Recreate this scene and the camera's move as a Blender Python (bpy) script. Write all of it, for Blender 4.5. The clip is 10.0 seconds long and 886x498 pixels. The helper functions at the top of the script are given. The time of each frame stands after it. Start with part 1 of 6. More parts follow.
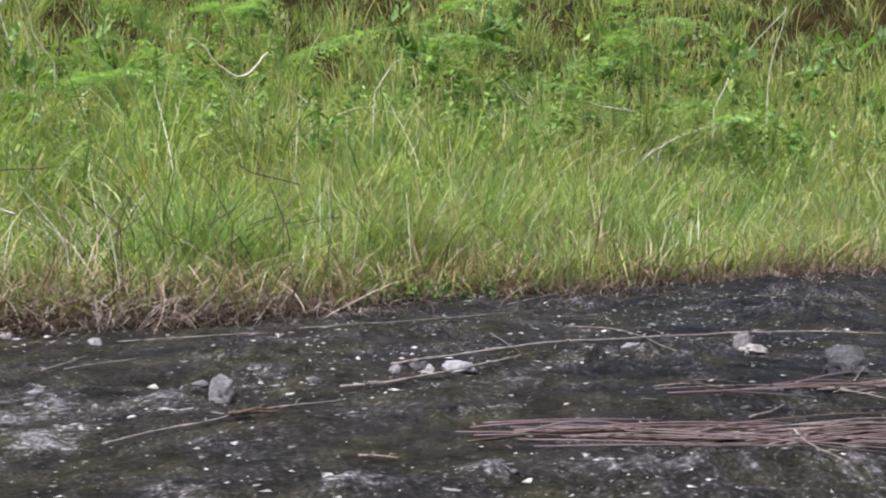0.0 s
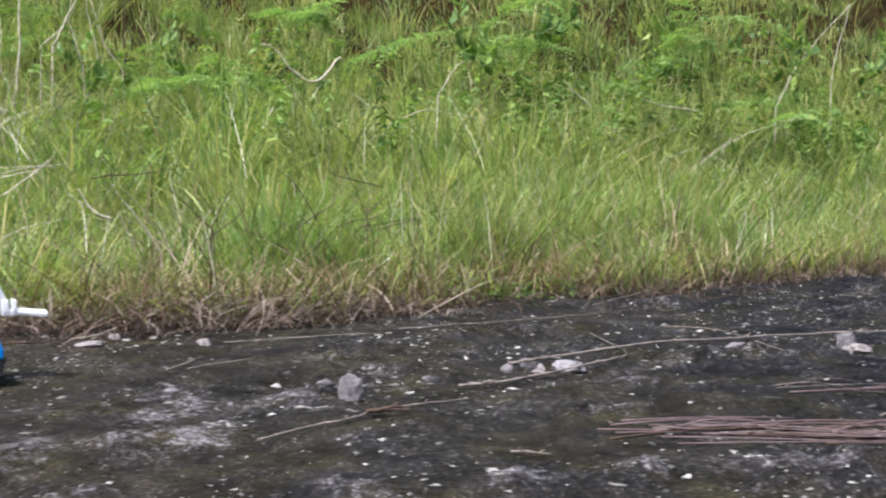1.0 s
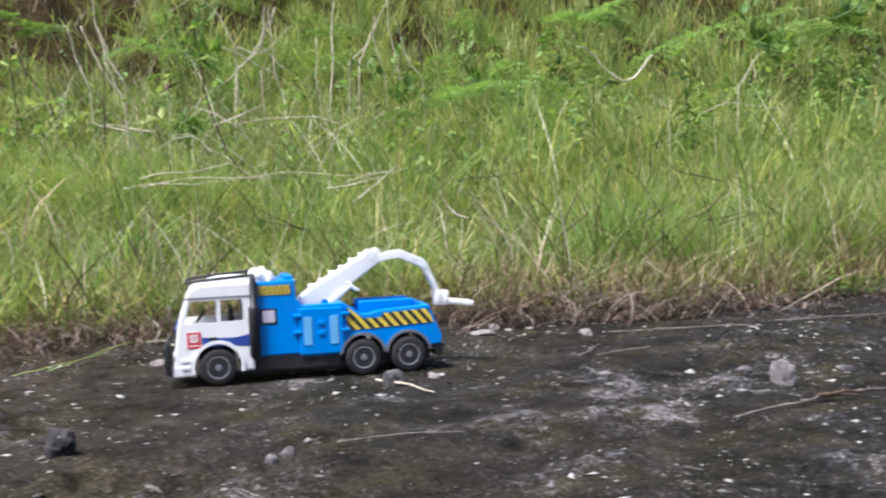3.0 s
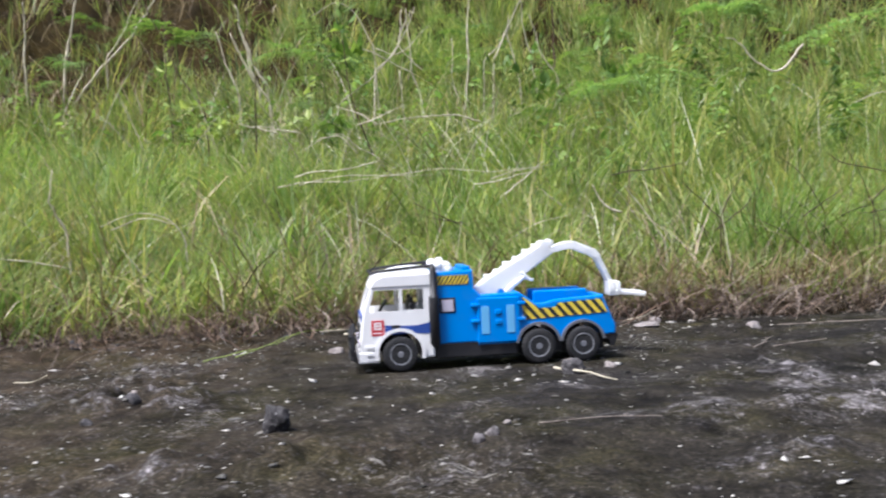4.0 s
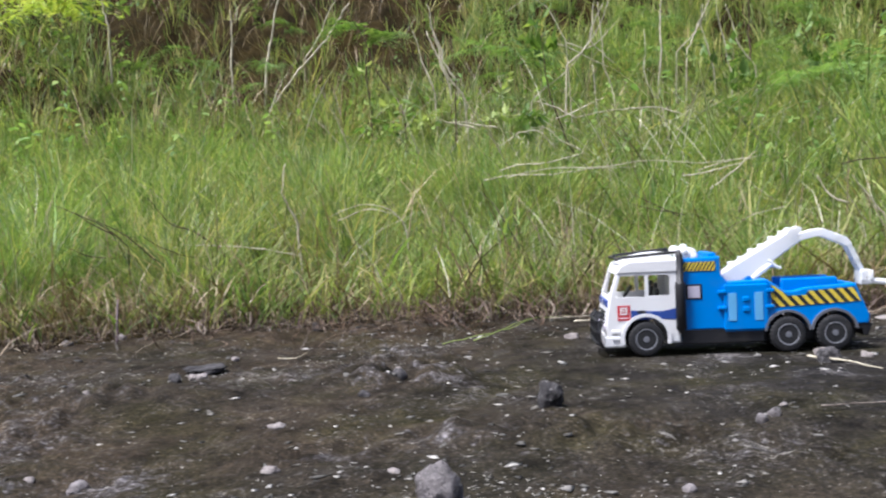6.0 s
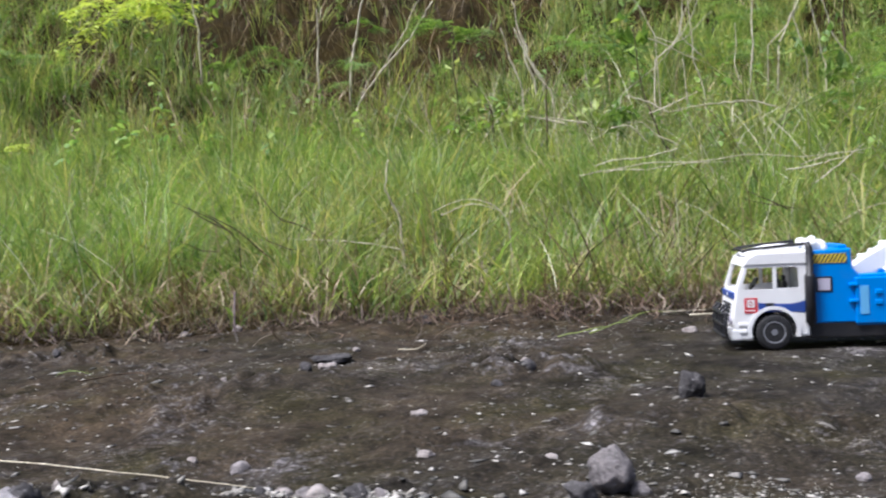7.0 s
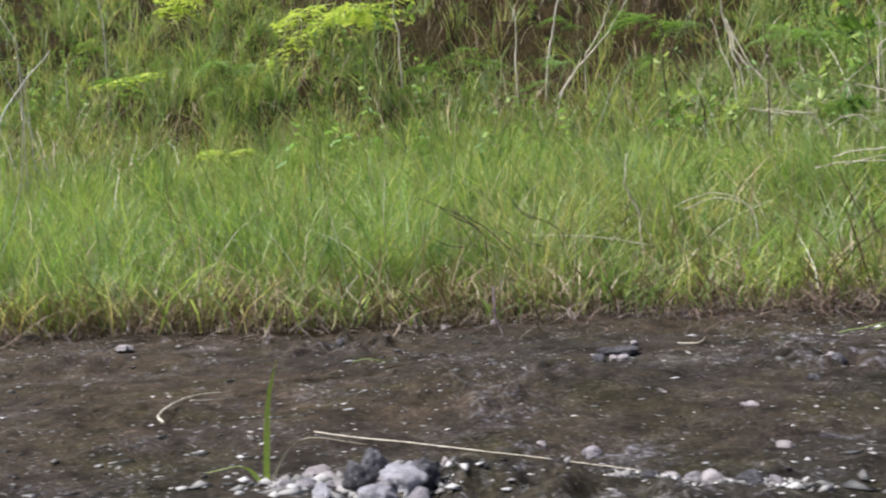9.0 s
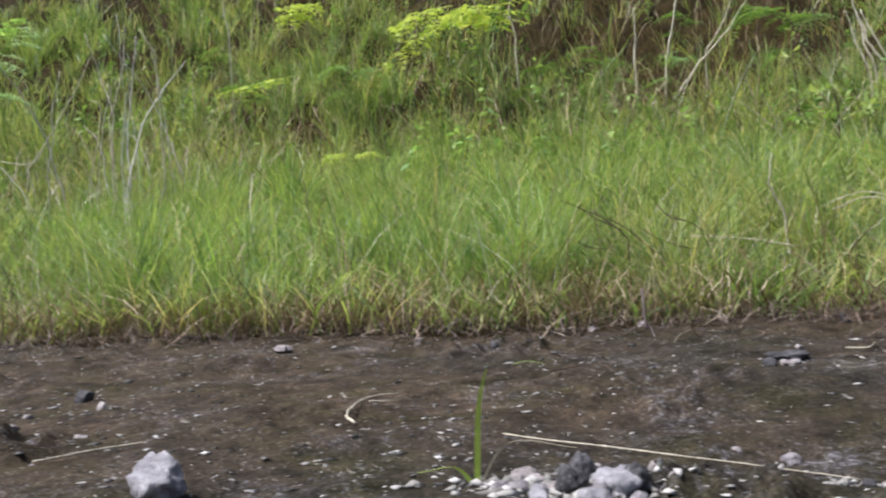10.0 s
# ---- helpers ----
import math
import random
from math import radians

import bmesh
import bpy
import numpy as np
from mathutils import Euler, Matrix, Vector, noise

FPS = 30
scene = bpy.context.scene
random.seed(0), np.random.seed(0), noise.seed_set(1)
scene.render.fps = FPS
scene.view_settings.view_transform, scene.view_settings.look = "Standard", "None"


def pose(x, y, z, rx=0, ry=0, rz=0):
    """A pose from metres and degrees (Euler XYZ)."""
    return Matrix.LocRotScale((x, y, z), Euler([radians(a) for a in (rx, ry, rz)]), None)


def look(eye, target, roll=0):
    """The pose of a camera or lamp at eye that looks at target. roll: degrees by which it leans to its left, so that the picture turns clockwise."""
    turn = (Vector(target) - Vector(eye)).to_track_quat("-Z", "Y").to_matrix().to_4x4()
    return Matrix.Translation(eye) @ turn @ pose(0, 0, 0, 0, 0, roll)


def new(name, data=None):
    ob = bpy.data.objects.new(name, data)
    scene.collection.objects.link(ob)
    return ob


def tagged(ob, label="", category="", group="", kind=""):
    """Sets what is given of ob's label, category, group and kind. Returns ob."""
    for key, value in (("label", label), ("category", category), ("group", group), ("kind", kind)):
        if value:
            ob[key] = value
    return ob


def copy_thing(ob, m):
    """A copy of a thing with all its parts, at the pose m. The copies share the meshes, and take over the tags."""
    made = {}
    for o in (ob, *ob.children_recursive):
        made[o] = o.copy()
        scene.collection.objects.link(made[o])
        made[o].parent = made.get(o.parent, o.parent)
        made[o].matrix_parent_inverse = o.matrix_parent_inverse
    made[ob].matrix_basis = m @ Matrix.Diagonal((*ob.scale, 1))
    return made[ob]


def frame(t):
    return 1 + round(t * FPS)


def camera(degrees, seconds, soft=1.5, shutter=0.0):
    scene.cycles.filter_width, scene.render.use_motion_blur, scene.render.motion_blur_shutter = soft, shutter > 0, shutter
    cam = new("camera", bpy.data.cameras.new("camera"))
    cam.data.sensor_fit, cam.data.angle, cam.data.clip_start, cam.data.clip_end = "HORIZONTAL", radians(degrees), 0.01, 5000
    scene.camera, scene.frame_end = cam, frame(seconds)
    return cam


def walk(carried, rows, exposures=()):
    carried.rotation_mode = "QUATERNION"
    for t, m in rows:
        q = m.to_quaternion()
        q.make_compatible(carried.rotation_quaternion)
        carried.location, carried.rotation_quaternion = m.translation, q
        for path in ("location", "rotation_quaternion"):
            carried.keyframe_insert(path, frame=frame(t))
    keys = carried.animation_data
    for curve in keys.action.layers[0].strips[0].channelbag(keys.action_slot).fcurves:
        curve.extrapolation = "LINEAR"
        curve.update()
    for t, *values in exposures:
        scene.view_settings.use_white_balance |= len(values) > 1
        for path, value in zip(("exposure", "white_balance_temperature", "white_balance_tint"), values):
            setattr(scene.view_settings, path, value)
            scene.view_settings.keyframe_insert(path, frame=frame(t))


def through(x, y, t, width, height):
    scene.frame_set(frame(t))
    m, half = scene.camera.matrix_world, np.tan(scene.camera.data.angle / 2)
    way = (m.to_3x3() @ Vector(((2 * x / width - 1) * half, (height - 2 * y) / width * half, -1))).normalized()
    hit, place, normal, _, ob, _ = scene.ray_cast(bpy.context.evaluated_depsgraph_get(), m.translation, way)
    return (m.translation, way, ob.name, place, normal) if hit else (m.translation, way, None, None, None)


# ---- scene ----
cam = camera(48.6, 10.0, 2.15, 0.4)
EXPOSURE = 0.72
METRES, EYE, TILT, LEAN, TURN = 0.75, 0.193, 0.0, 0.0, 0.0
ROWS = [
    (0.0, 0.0, 0.0, 0.0, -0.0, -2.88, 0.07),
    (0.5, -0.0459, -0.0116, 0.0005, 0.77, -2.84, 0.41),
    (1.0, -0.1089, -0.03, 0.0026, 2.53, -2.8, 0.54),
    (1.5, -0.1742, -0.0557, 0.0048, 5.4, -2.76, 0.81),
    (2.0, -0.238, -0.0876, 0.0044, 9.16, -2.69, 1.21),
    (2.5, -0.2959, -0.1235, 0.0028, 13.21, -2.59, 1.66),
    (4.0, -0.4174, -0.224, -0.0075, 24.16, -2.28, 2.5),
    (4.5, -0.4379, -0.2517, -0.0132, 27.33, -2.19, 2.61),
    (5.0, -0.4556, -0.2732, -0.0177, 29.97, -2.09, 2.59),
    (5.5, -0.4809, -0.2984, -0.0183, 32.05, -2.06, 2.55),
    (7.0, -0.5731, -0.3823, -0.0263, 38.3, -1.91, 2.67),
    (7.5, -0.608, -0.418, -0.0345, 40.63, -1.81, 2.84),
    (8.0, -0.6409, -0.4515, -0.0358, 43.16, -1.63, 3.08),
    (8.5, -0.6721, -0.4843, -0.033, 45.77, -1.51, 3.09),
    (9.0, -0.7019, -0.5258, -0.0278, 48.42, -1.42, 3.18),
    (9.5, -0.7295, -0.5724, -0.0207, 51.27, -1.27, 3.43),
    (10.0, -0.7489, -0.6136, -0.0148, 54.58, -1.08, 3.57),
]
walk(cam, [(t, pose(0, 0, EYE, TILT, LEAN, TURN) @ pose(METRES * x, METRES * y, METRES * z, 90 + pitch, roll, yaw)) for t, x, y, z, yaw, pitch, roll in ROWS],
     exposures=((0.0, EXPOSURE, 5780, 14), (2.5, EXPOSURE, 5780, 14), (5.0, EXPOSURE - 0.1, 5780, 14), (10.0, EXPOSURE - 0.15, 5780, 14)))

# world and light: bright thin overcast, soft light from high up
world = bpy.data.worlds.new("sky")
scene.world = world
world.use_nodes = True
wt = world.node_tree
sky = wt.nodes.new("ShaderNodeTexSky")
sky.sky_type = "NISHITA"
sky.sun_disc = False
sky.sun_elevation = radians(61)
sky.sun_rotation = radians(206)
sky.air_density, sky.dust_density, sky.ozone_density = 0.8, 5.0, 1.0
wt.links.new(sky.outputs[0], wt.nodes["Background"].inputs[0])
wt.nodes["Background"].inputs[1].default_value = 0.1
sun_data = bpy.data.lights.new("sun", "SUN")
sun_data.energy, sun_data.angle, sun_data.color = 4.6, radians(16), (1.0, 0.97, 0.92)
sun = new("sun", sun_data)
sun.matrix_world = look((-2.2, -2.0, 6.2), (-0.7, 1.0, 0))


# ---- materials ----
def tree(name):
    m = bpy.data.materials.new(name)
    m.use_nodes = True
    nt = m.node_tree
    return m, nt, nt.nodes["Principled BSDF"]


def node(nt, kind, **values):
    n = nt.nodes.new(kind)
    for key, value in values.items():
        n.inputs[key.replace("_", " ")].default_value = value
    return n


def ramp(nt, source, *stops):
    r = nt.nodes.new("ShaderNodeValToRGB")
    e = r.color_ramp.elements
    while len(e) < len(stops):
        e.new(0.5)
    for k, (p, c) in enumerate(stops):
        e[k].position, e[k].color = p, (*c, 1)
    nt.links.new(source, r.inputs[0])
    return r.outputs[0]


def blend(nt, factor, a, b, how="MIX"):
    m = nt.nodes.new("ShaderNodeMix")
    m.data_type, m.blend_type = "RGBA", how
    for value, slot in ((factor, 0), (a, 6), (b, 7)):
        if isinstance(value, (int, float)):
            m.inputs[slot].default_value = value
        elif isinstance(value, tuple):
            m.inputs[slot].default_value = (*value, 1)
        else:
            nt.links.new(value, m.inputs[slot])
    return m.outputs[2]


def noise_of(nt, scale, detail=4, rough=0.6, coords=None):
    n = node(nt, "ShaderNodeTexNoise", Scale=scale, Detail=detail, Roughness=rough)
    if coords is None:
        coords = nt.nodes.new("ShaderNodeNewGeometry").outputs["Position"]
    nt.links.new(coords, n.inputs["Vector"])
    return n.outputs[0]


def bump_of(nt, bsdf, height, strength, distance):
    b = node(nt, "ShaderNodeBump", Strength=strength, Distance=distance)
    nt.links.new(height, b.inputs["Height"])
    nt.links.new(b.outputs[0], bsdf.inputs["Normal"])


def plastic(name, colour, rough=0.4, grime=0.12, coat=0.0, glow_through=0.0):
    """Moulded plastic with faint grime and fine scuffs."""
    m, nt, p = tree(name)
    at = nt.nodes.new("ShaderNodeTexCoord").outputs["Object"]
    big, fine = noise_of(nt, 45, 4, 0.6, at), noise_of(nt, 420, 3, 0.6, at)
    dirt = ramp(nt, big, (0.48, (0, 0, 0)), (0.75, (grime, grime, grime)))
    nt.links.new(blend(nt, dirt, colour, (0.16, 0.14, 0.12)), p.inputs["Base Color"])
    nt.links.new(ramp(nt, fine, (0.3, (rough * 0.8,) * 3), (0.75, (min(1, rough * 1.3),) * 3)), p.inputs["Roughness"])
    p.inputs["Coat Weight"].default_value = coat
    bump_of(nt, p, fine, 0.05, 0.0004)
    if glow_through:
        thin = nt.nodes.new("ShaderNodeBsdfTranslucent")
        thin.inputs[0].default_value = (*colour, 1)
        mix = node(nt, "ShaderNodeMixShader", Fac=glow_through)
        nt.links.new(p.outputs[0], mix.inputs[1])
        nt.links.new(thin.outputs[0], mix.inputs[2])
        nt.links.new(mix.outputs[0], nt.nodes["Material Output"].inputs[0])
    return m


def stripes(name, period, slope):
    """Printed hazard sticker: yellow and black bars."""
    m, nt, p = tree(name)
    at = nt.nodes.new("ShaderNodeTexCoord").outputs["Object"]
    sep = nt.nodes.new("ShaderNodeSeparateXYZ")
    nt.links.new(at, sep.inputs[0])
    lean = nt.nodes.new("ShaderNodeMath")
    lean.operation = "MULTIPLY_ADD"
    nt.links.new(sep.outputs[2], lean.inputs[0])
    lean.inputs[1].default_value = slope
    nt.links.new(sep.outputs[0], lean.inputs[2])
    wrap = nt.nodes.new("ShaderNodeMath")
    wrap.operation = "WRAP"
    nt.links.new(lean.outputs[0], wrap.inputs[0])
    wrap.inputs[1].default_value, wrap.inputs[2].default_value = period, 0.0
    cut_at = nt.nodes.new("ShaderNodeMath")
    cut_at.operation = "GREATER_THAN"
    nt.links.new(wrap.outputs[0], cut_at.inputs[0])
    cut_at.inputs[1].default_value = period * 0.5
    scuff = noise_of(nt, 300, 3, 0.6, at)
    yellow = ramp(nt, scuff, (0.3, (0.62, 0.46, 0.03)), (0.8, (0.75, 0.6, 0.08)))
    nt.links.new(blend(nt, cut_at.outputs[0], yellow, (0.02, 0.022, 0.024)), p.inputs["Base Color"])
    p.inputs["Roughness"].default_value = 0.45
    return m


def leafy(name, *stops, through=0.4, rough=0.5, patch=0.75, by_object=False):
    """Leaf or blade: colour by piece, patches over the slope, light shining through."""
    m, nt, p = tree(name)
    geo = nt.nodes.new("ShaderNodeNewGeometry")
    pick_by = nt.nodes.new("ShaderNodeObjectInfo").outputs["Random"] if by_object else geo.outputs["Random Per Island"]
    colour = ramp(nt, pick_by, *stops)
    zones = ramp(nt, noise_of(nt, 6.0, 5, 0.65), (0.33, (0.45, 0.56, 0.48)), (0.5, (0.95, 0.98, 0.9)), (0.68, (1.38, 1.3, 0.92)))
    colour = blend(nt, patch, colour, blend(nt, 1.0, colour, zones, "MULTIPLY"))
    drift = ramp(nt, noise_of(nt, 2.1, 3, 0.6), (0.36, (0.88, 1.0, 0.8)), (0.5, (1.0, 1.0, 0.98)), (0.64, (1.17, 0.99, 1.04)))
    colour = blend(nt, patch, colour, blend(nt, 1.0, colour, drift, "MULTIPLY"))
    streak = ramp(nt, noise_of(nt, 160, 2, 0.5), (0.3, (0.85, 0.85, 0.8)), (0.7, (1.1, 1.1, 1.05)))
    colour = blend(nt, 1.0, colour, streak, "MULTIPLY")
    nt.links.new(colour, p.inputs["Base Color"])
    p.inputs["Roughness"].default_value = rough
    p.inputs["Specular IOR Level"].default_value = 0.35
    shine = nt.nodes.new("ShaderNodeBsdfTranslucent")
    nt.links.new(blend(nt, 1.0, colour, (1.15, 1.2, 0.7), "MULTIPLY"), shine.inputs[0])
    mix = node(nt, "ShaderNodeMixShader", Fac=through)
    nt.links.new(p.outputs[0], mix.inputs[1])
    nt.links.new(shine.outputs[0], mix.inputs[2])
    nt.links.new(mix.outputs[0], nt.nodes["Material Output"].inputs[0])
    return m


def rough_stuff(name, dark, light, scale, rough=0.85, bump=0.5, depth=0.002, speck=None):
    """Stone, soil, bark: two scales of mottling and fine relief."""
    m, nt, p = tree(name)
    at = nt.nodes.new("ShaderNodeNewGeometry").outputs["Position"]
    big, fine = noise_of(nt, scale, 5, 0.65, at), noise_of(nt, scale * 9, 4, 0.7, at)
    colour = ramp(nt, big, (0.32, dark), (0.68, light))
    colour = blend(nt, 1.0, colour, ramp(nt, fine, (0.3, (0.6, 0.6, 0.6)), (0.7, (1.25, 1.25, 1.25))), "MULTIPLY")
    if speck:
        colour = blend(nt, ramp(nt, fine, (0.6, (0, 0, 0)), (0.68, (1, 1, 1))), colour, speck)
    nt.links.new(colour, p.inputs["Base Color"])
    p.inputs["Roughness"].default_value = rough
    p.inputs["Specular IOR Level"].default_value = 0.15
    bump_of(nt, p, fine, bump, depth)
    return m


def ground_material():
    """Old weathered paving: dark mossy film, brown silt, a painted cool sky tint towards +x, pale worn aggregate and
    flecks.
    """
    m, nt, p = tree("weathered_paving")
    at = nt.nodes.new("ShaderNodeNewGeometry").outputs["Position"]
    wide, mid, fine, grit = noise_of(nt, 1.6, 5, 0.6, at), noise_of(nt, 9, 5, 0.65, at), noise_of(nt, 55, 5, 0.7, at), noise_of(nt, 260, 3, 0.7, at)
    sep = nt.nodes.new("ShaderNodeSeparateXYZ")
    nt.links.new(at, sep.inputs[0])
    silt = nt.nodes.new("ShaderNodeMath")
    silt.operation = "MULTIPLY_ADD"
    nt.links.new(sep.outputs[0], silt.inputs[0])
    silt.inputs[1].default_value = -0.27
    nt.links.new(wide, silt.inputs[2])
    # Brown silt towards -x; the cool dark +x end paints in sky reflection.
    base = ramp(nt, silt.outputs[0], (0.3, (0.0115, 0.0119, 0.0138)), (0.72, (0.0262, 0.0226, 0.017)), (1.0, (0.046, 0.0338, 0.0215)))
    base = blend(nt, ramp(nt, mid, (0.46, (0, 0, 0)), (0.7, (0.75, 0.75, 0.75))), base, (0.0305, 0.0278, 0.0115))
    base = blend(nt, 1.0, base, ramp(nt, fine, (0.25, (0.5, 0.5, 0.5)), (0.75, (1.55, 1.55, 1.55))), "MULTIPLY")
    sand = noise_of(nt, 420, 2, 0.6, at)
    base = blend(nt, 1.0, base, ramp(nt, grit, (0.3, (0.4, 0.4, 0.4)), (0.5, (0.95, 0.95, 0.95)), (0.7, (2.1, 2.0, 1.95))), "MULTIPLY")
    base = blend(nt, ramp(nt, sand, (0.64, (0, 0, 0)), (0.72, (0.8, 0.8, 0.8))), base, (0.07, 0.066, 0.061))
    patch = noise_of(nt, 7, 6, 0.68, at)
    clot = noise_of(nt, 85, 4, 0.72, at)
    flat = nt.nodes.new("ShaderNodeMapping")
    flat.inputs["Rotation"].default_value = (0, 0, 0.5)
    flat.inputs["Scale"].default_value = (0.6, 1.25, 1.0)
    nt.links.new(at, flat.inputs[0])
    flakes = noise_of(nt, 75, 2.5, 0.55, flat.outputs[0])
    bare = nt.nodes.new("ShaderNodeAttribute")
    bare.attribute_name = "wear"

    def added(x, scale, y):
        m2 = nt.nodes.new("ShaderNodeMath")
        m2.operation = "MULTIPLY_ADD"
        nt.links.new(x, m2.inputs[0])
        m2.inputs[1].default_value = scale
        nt.links.new(y, m2.inputs[2])
        return m2.outputs[0]

    scaled = nt.nodes.new("ShaderNodeMath")
    scaled.operation = "MULTIPLY"
    nt.links.new(clot, scaled.inputs[0])
    scaled.inputs[1].default_value = 0.75
    dense = added(bare.outputs["Fac"], 0.165, added(patch, 0.5, scaled.outputs[0]))
    pits = noise_of(nt, 210, 4, 0.75, at)
    dense = added(pits, 0.3, dense)
    crust = ramp(nt, dense, (0.82, (0.0, 0.0, 0.0)), (0.89, (0.14, 0.14, 0.14)), (0.95, (0.45, 0.45, 0.45)), (1.06, (0.9, 0.9, 0.9)))
    base = blend(nt, crust, base, ramp(nt, pits, (0.35, (0.06, 0.055, 0.056)), (0.52, (0.13, 0.12, 0.122)), (0.68, (0.36, 0.335, 0.34))))
    flake = ramp(nt, added(patch, 0.25, flakes), (0.825, (0, 0, 0)), (0.85, (0.75, 0.75, 0.75)), (0.9, (1, 1, 1)))
    base = blend(nt, flake, base, ramp(nt, grit, (0.35, (0.15, 0.14, 0.122)), (0.65, (0.4, 0.375, 0.34))))
    chip = ramp(nt, added(patch, 0.4, grit), (0.835, (0, 0, 0)), (0.88, (0.55, 0.55, 0.55)), (0.95, (1, 1, 1)))
    base = blend(nt, chip, base, (0.21, 0.197, 0.182))
    # Random darker and paler mottling, about 6 cm across.
    mottle = ramp(nt, noise_of(nt, 16, 5, 0.7, at), (0.34, (0.4, 0.395, 0.39)), (0.5, (0.84, 0.84, 0.83)), (0.66, (1.22, 1.2, 1.16)))
    base = blend(nt, 1.0, base, mottle, "MULTIPLY")
    nt.links.new(base, p.inputs["Base Color"])
    nt.links.new(ramp(nt, mid, (0.3, (0.62, 0.62, 0.62)), (0.7, (0.95, 0.95, 0.95))), p.inputs["Roughness"])
    p.inputs["Specular IOR Level"].default_value = 0.06
    height = blend(nt, 0.2, blend(nt, 0.4, fine, clot), pits)
    height = blend(nt, 0.1, blend(nt, 0.25, height, grit), flake)
    bump_of(nt, p, height, 0.9, 0.0045)
    return m


PAVING = ground_material()
SOIL = rough_stuff("brown_soil", (0.017, 0.0115, 0.0026), (0.078, 0.053, 0.013), 8, 0.95, 1.0, 0.05)
GRASS = leafy("fresh_grass", (0.0, (0.1, 0.168, 0.055)), (0.3, (0.196, 0.298, 0.088)), (0.66, (0.305, 0.392, 0.115)), (0.9, (0.39, 0.42, 0.15)), (1.0, (0.47, 0.4, 0.22)), through=0.45)
DEEP_GRASS = leafy("shaded_grass", (0.0, (0.108, 0.174, 0.06)), (0.4, (0.248, 0.328, 0.1)), (0.75, (0.4, 0.448, 0.15)), (0.9, (0.48, 0.46, 0.21)), (1.0, (0.52, 0.44, 0.28)), through=0.45)
LEAF = leafy("weed_leaf", (0.0, (0.09, 0.16, 0.045)), (0.6, (0.18, 0.29, 0.075)), (1.0, (0.3, 0.4, 0.11)), patch=0.5)
FERN = leafy("fern_leaf", (0.0, (0.16, 0.28, 0.09)), (0.6, (0.27, 0.41, 0.13)), (1.0, (0.38, 0.5, 0.16)), patch=0.2)
# Yellow-green leaf with its sunlit brightness painted into the colour.
SUN_LEAF = leafy("sunlit_leaf", (0.0, (0.36, 0.48, 0.08)), (1.0, (0.6, 0.64, 0.15)), patch=0.1, by_object=True)
SOFT_LEAF = leafy("pale_leaf", (0.0, (0.24, 0.33, 0.09)), (1.0, (0.46, 0.52, 0.19)), patch=0.1)
YOUNG_BLADE = leafy("young_blade", (0.0, (0.26, 0.38, 0.06)), (1.0, (0.42, 0.5, 0.1)), patch=0.1)
STRAW = leafy("dry_straw", (0.0, (0.085, 0.056, 0.026)), (0.5, (0.22, 0.155, 0.078)), (0.85, (0.36, 0.28, 0.165)), (1.0, (0.5, 0.42, 0.3)), through=0.15, patch=0.1)
# Brown root, darkened so the colour carries the shade between litter strands.
ROOT = leafy("shade_dark_root", (0.0, (0.03, 0.019, 0.013)), (0.5, (0.085, 0.053, 0.038)), (0.85, (0.18, 0.12, 0.09)), (1.0, (0.36, 0.28, 0.22)), through=0.1, patch=0.3)
PALE_ROOT = leafy("bare_root", (0.0, (0.06, 0.042, 0.035)), (0.6, (0.16, 0.115, 0.094)), (1.0, (0.42, 0.34, 0.28)), through=0.05, patch=0.2)
RED_STRAW = leafy("red_brown_stalk", (0.0, (0.045, 0.031, 0.032)), (0.55, (0.17, 0.115, 0.12)), (1.0, (0.48, 0.4, 0.39)), through=0.1, patch=0.1)
PALE_STEM = rough_stuff("pale_dry_stem", (0.36, 0.32, 0.225), (0.68, 0.615, 0.465), 30, 0.8, 0.3, 0.001)
BLEACHED = rough_stuff("bleached_twig", (0.42, 0.395, 0.33), (0.74, 0.7, 0.61), 30, 0.85, 0.3, 0.001)
GREY_TWIG = rough_stuff("grey_brown_twig", (0.1, 0.08, 0.068), (0.34, 0.29, 0.245), 60, 0.85, 0.6, 0.001)
DRY_STEM = leafy("bleached_stem", (0.0, (0.15, 0.125, 0.085)), (0.5, (0.38, 0.345, 0.25)), (1.0, (0.7, 0.66, 0.54)), through=0.1, patch=0.1)
DARK_STEM = rough_stuff("dark_twig", (0.05, 0.035, 0.025), (0.13, 0.09, 0.06), 40, 0.85, 0.3, 0.001)
GREY_STONE = rough_stuff("grey_stone", (0.125, 0.114, 0.112), (0.37, 0.335, 0.328), 45, 0.85, 0.9, 0.004, (0.36, 0.35, 0.35))
DARK_STONE = rough_stuff("dark_stone", (0.03, 0.028, 0.028), (0.115, 0.108, 0.108), 35, 0.85, 0.8, 0.003, (0.24, 0.23, 0.225))
PALE_STONE = rough_stuff("pale_stone", (0.15, 0.13, 0.12), (0.4, 0.36, 0.335), 55, 0.8, 0.6, 0.002)
CHIP = leafy("gravel_chip", (0.0, (0.04, 0.037, 0.033)), (0.45, (0.115, 0.11, 0.103)), (0.7, (0.23, 0.217, 0.205)), (1.0, (0.52, 0.495, 0.47)), through=0.0, rough=0.8, patch=0.0)
FLAKE = leafy("pale_flake", (0.0, (0.1, 0.094, 0.085)), (0.5, (0.26, 0.245, 0.225)), (1.0, (0.55, 0.52, 0.49)), through=0.0, rough=0.85, patch=0.0)
CHALK_STONE = rough_stuff("chalky_stone", (0.33, 0.31, 0.315), (0.76, 0.72, 0.725), 70, 0.85, 1.0, 0.006)
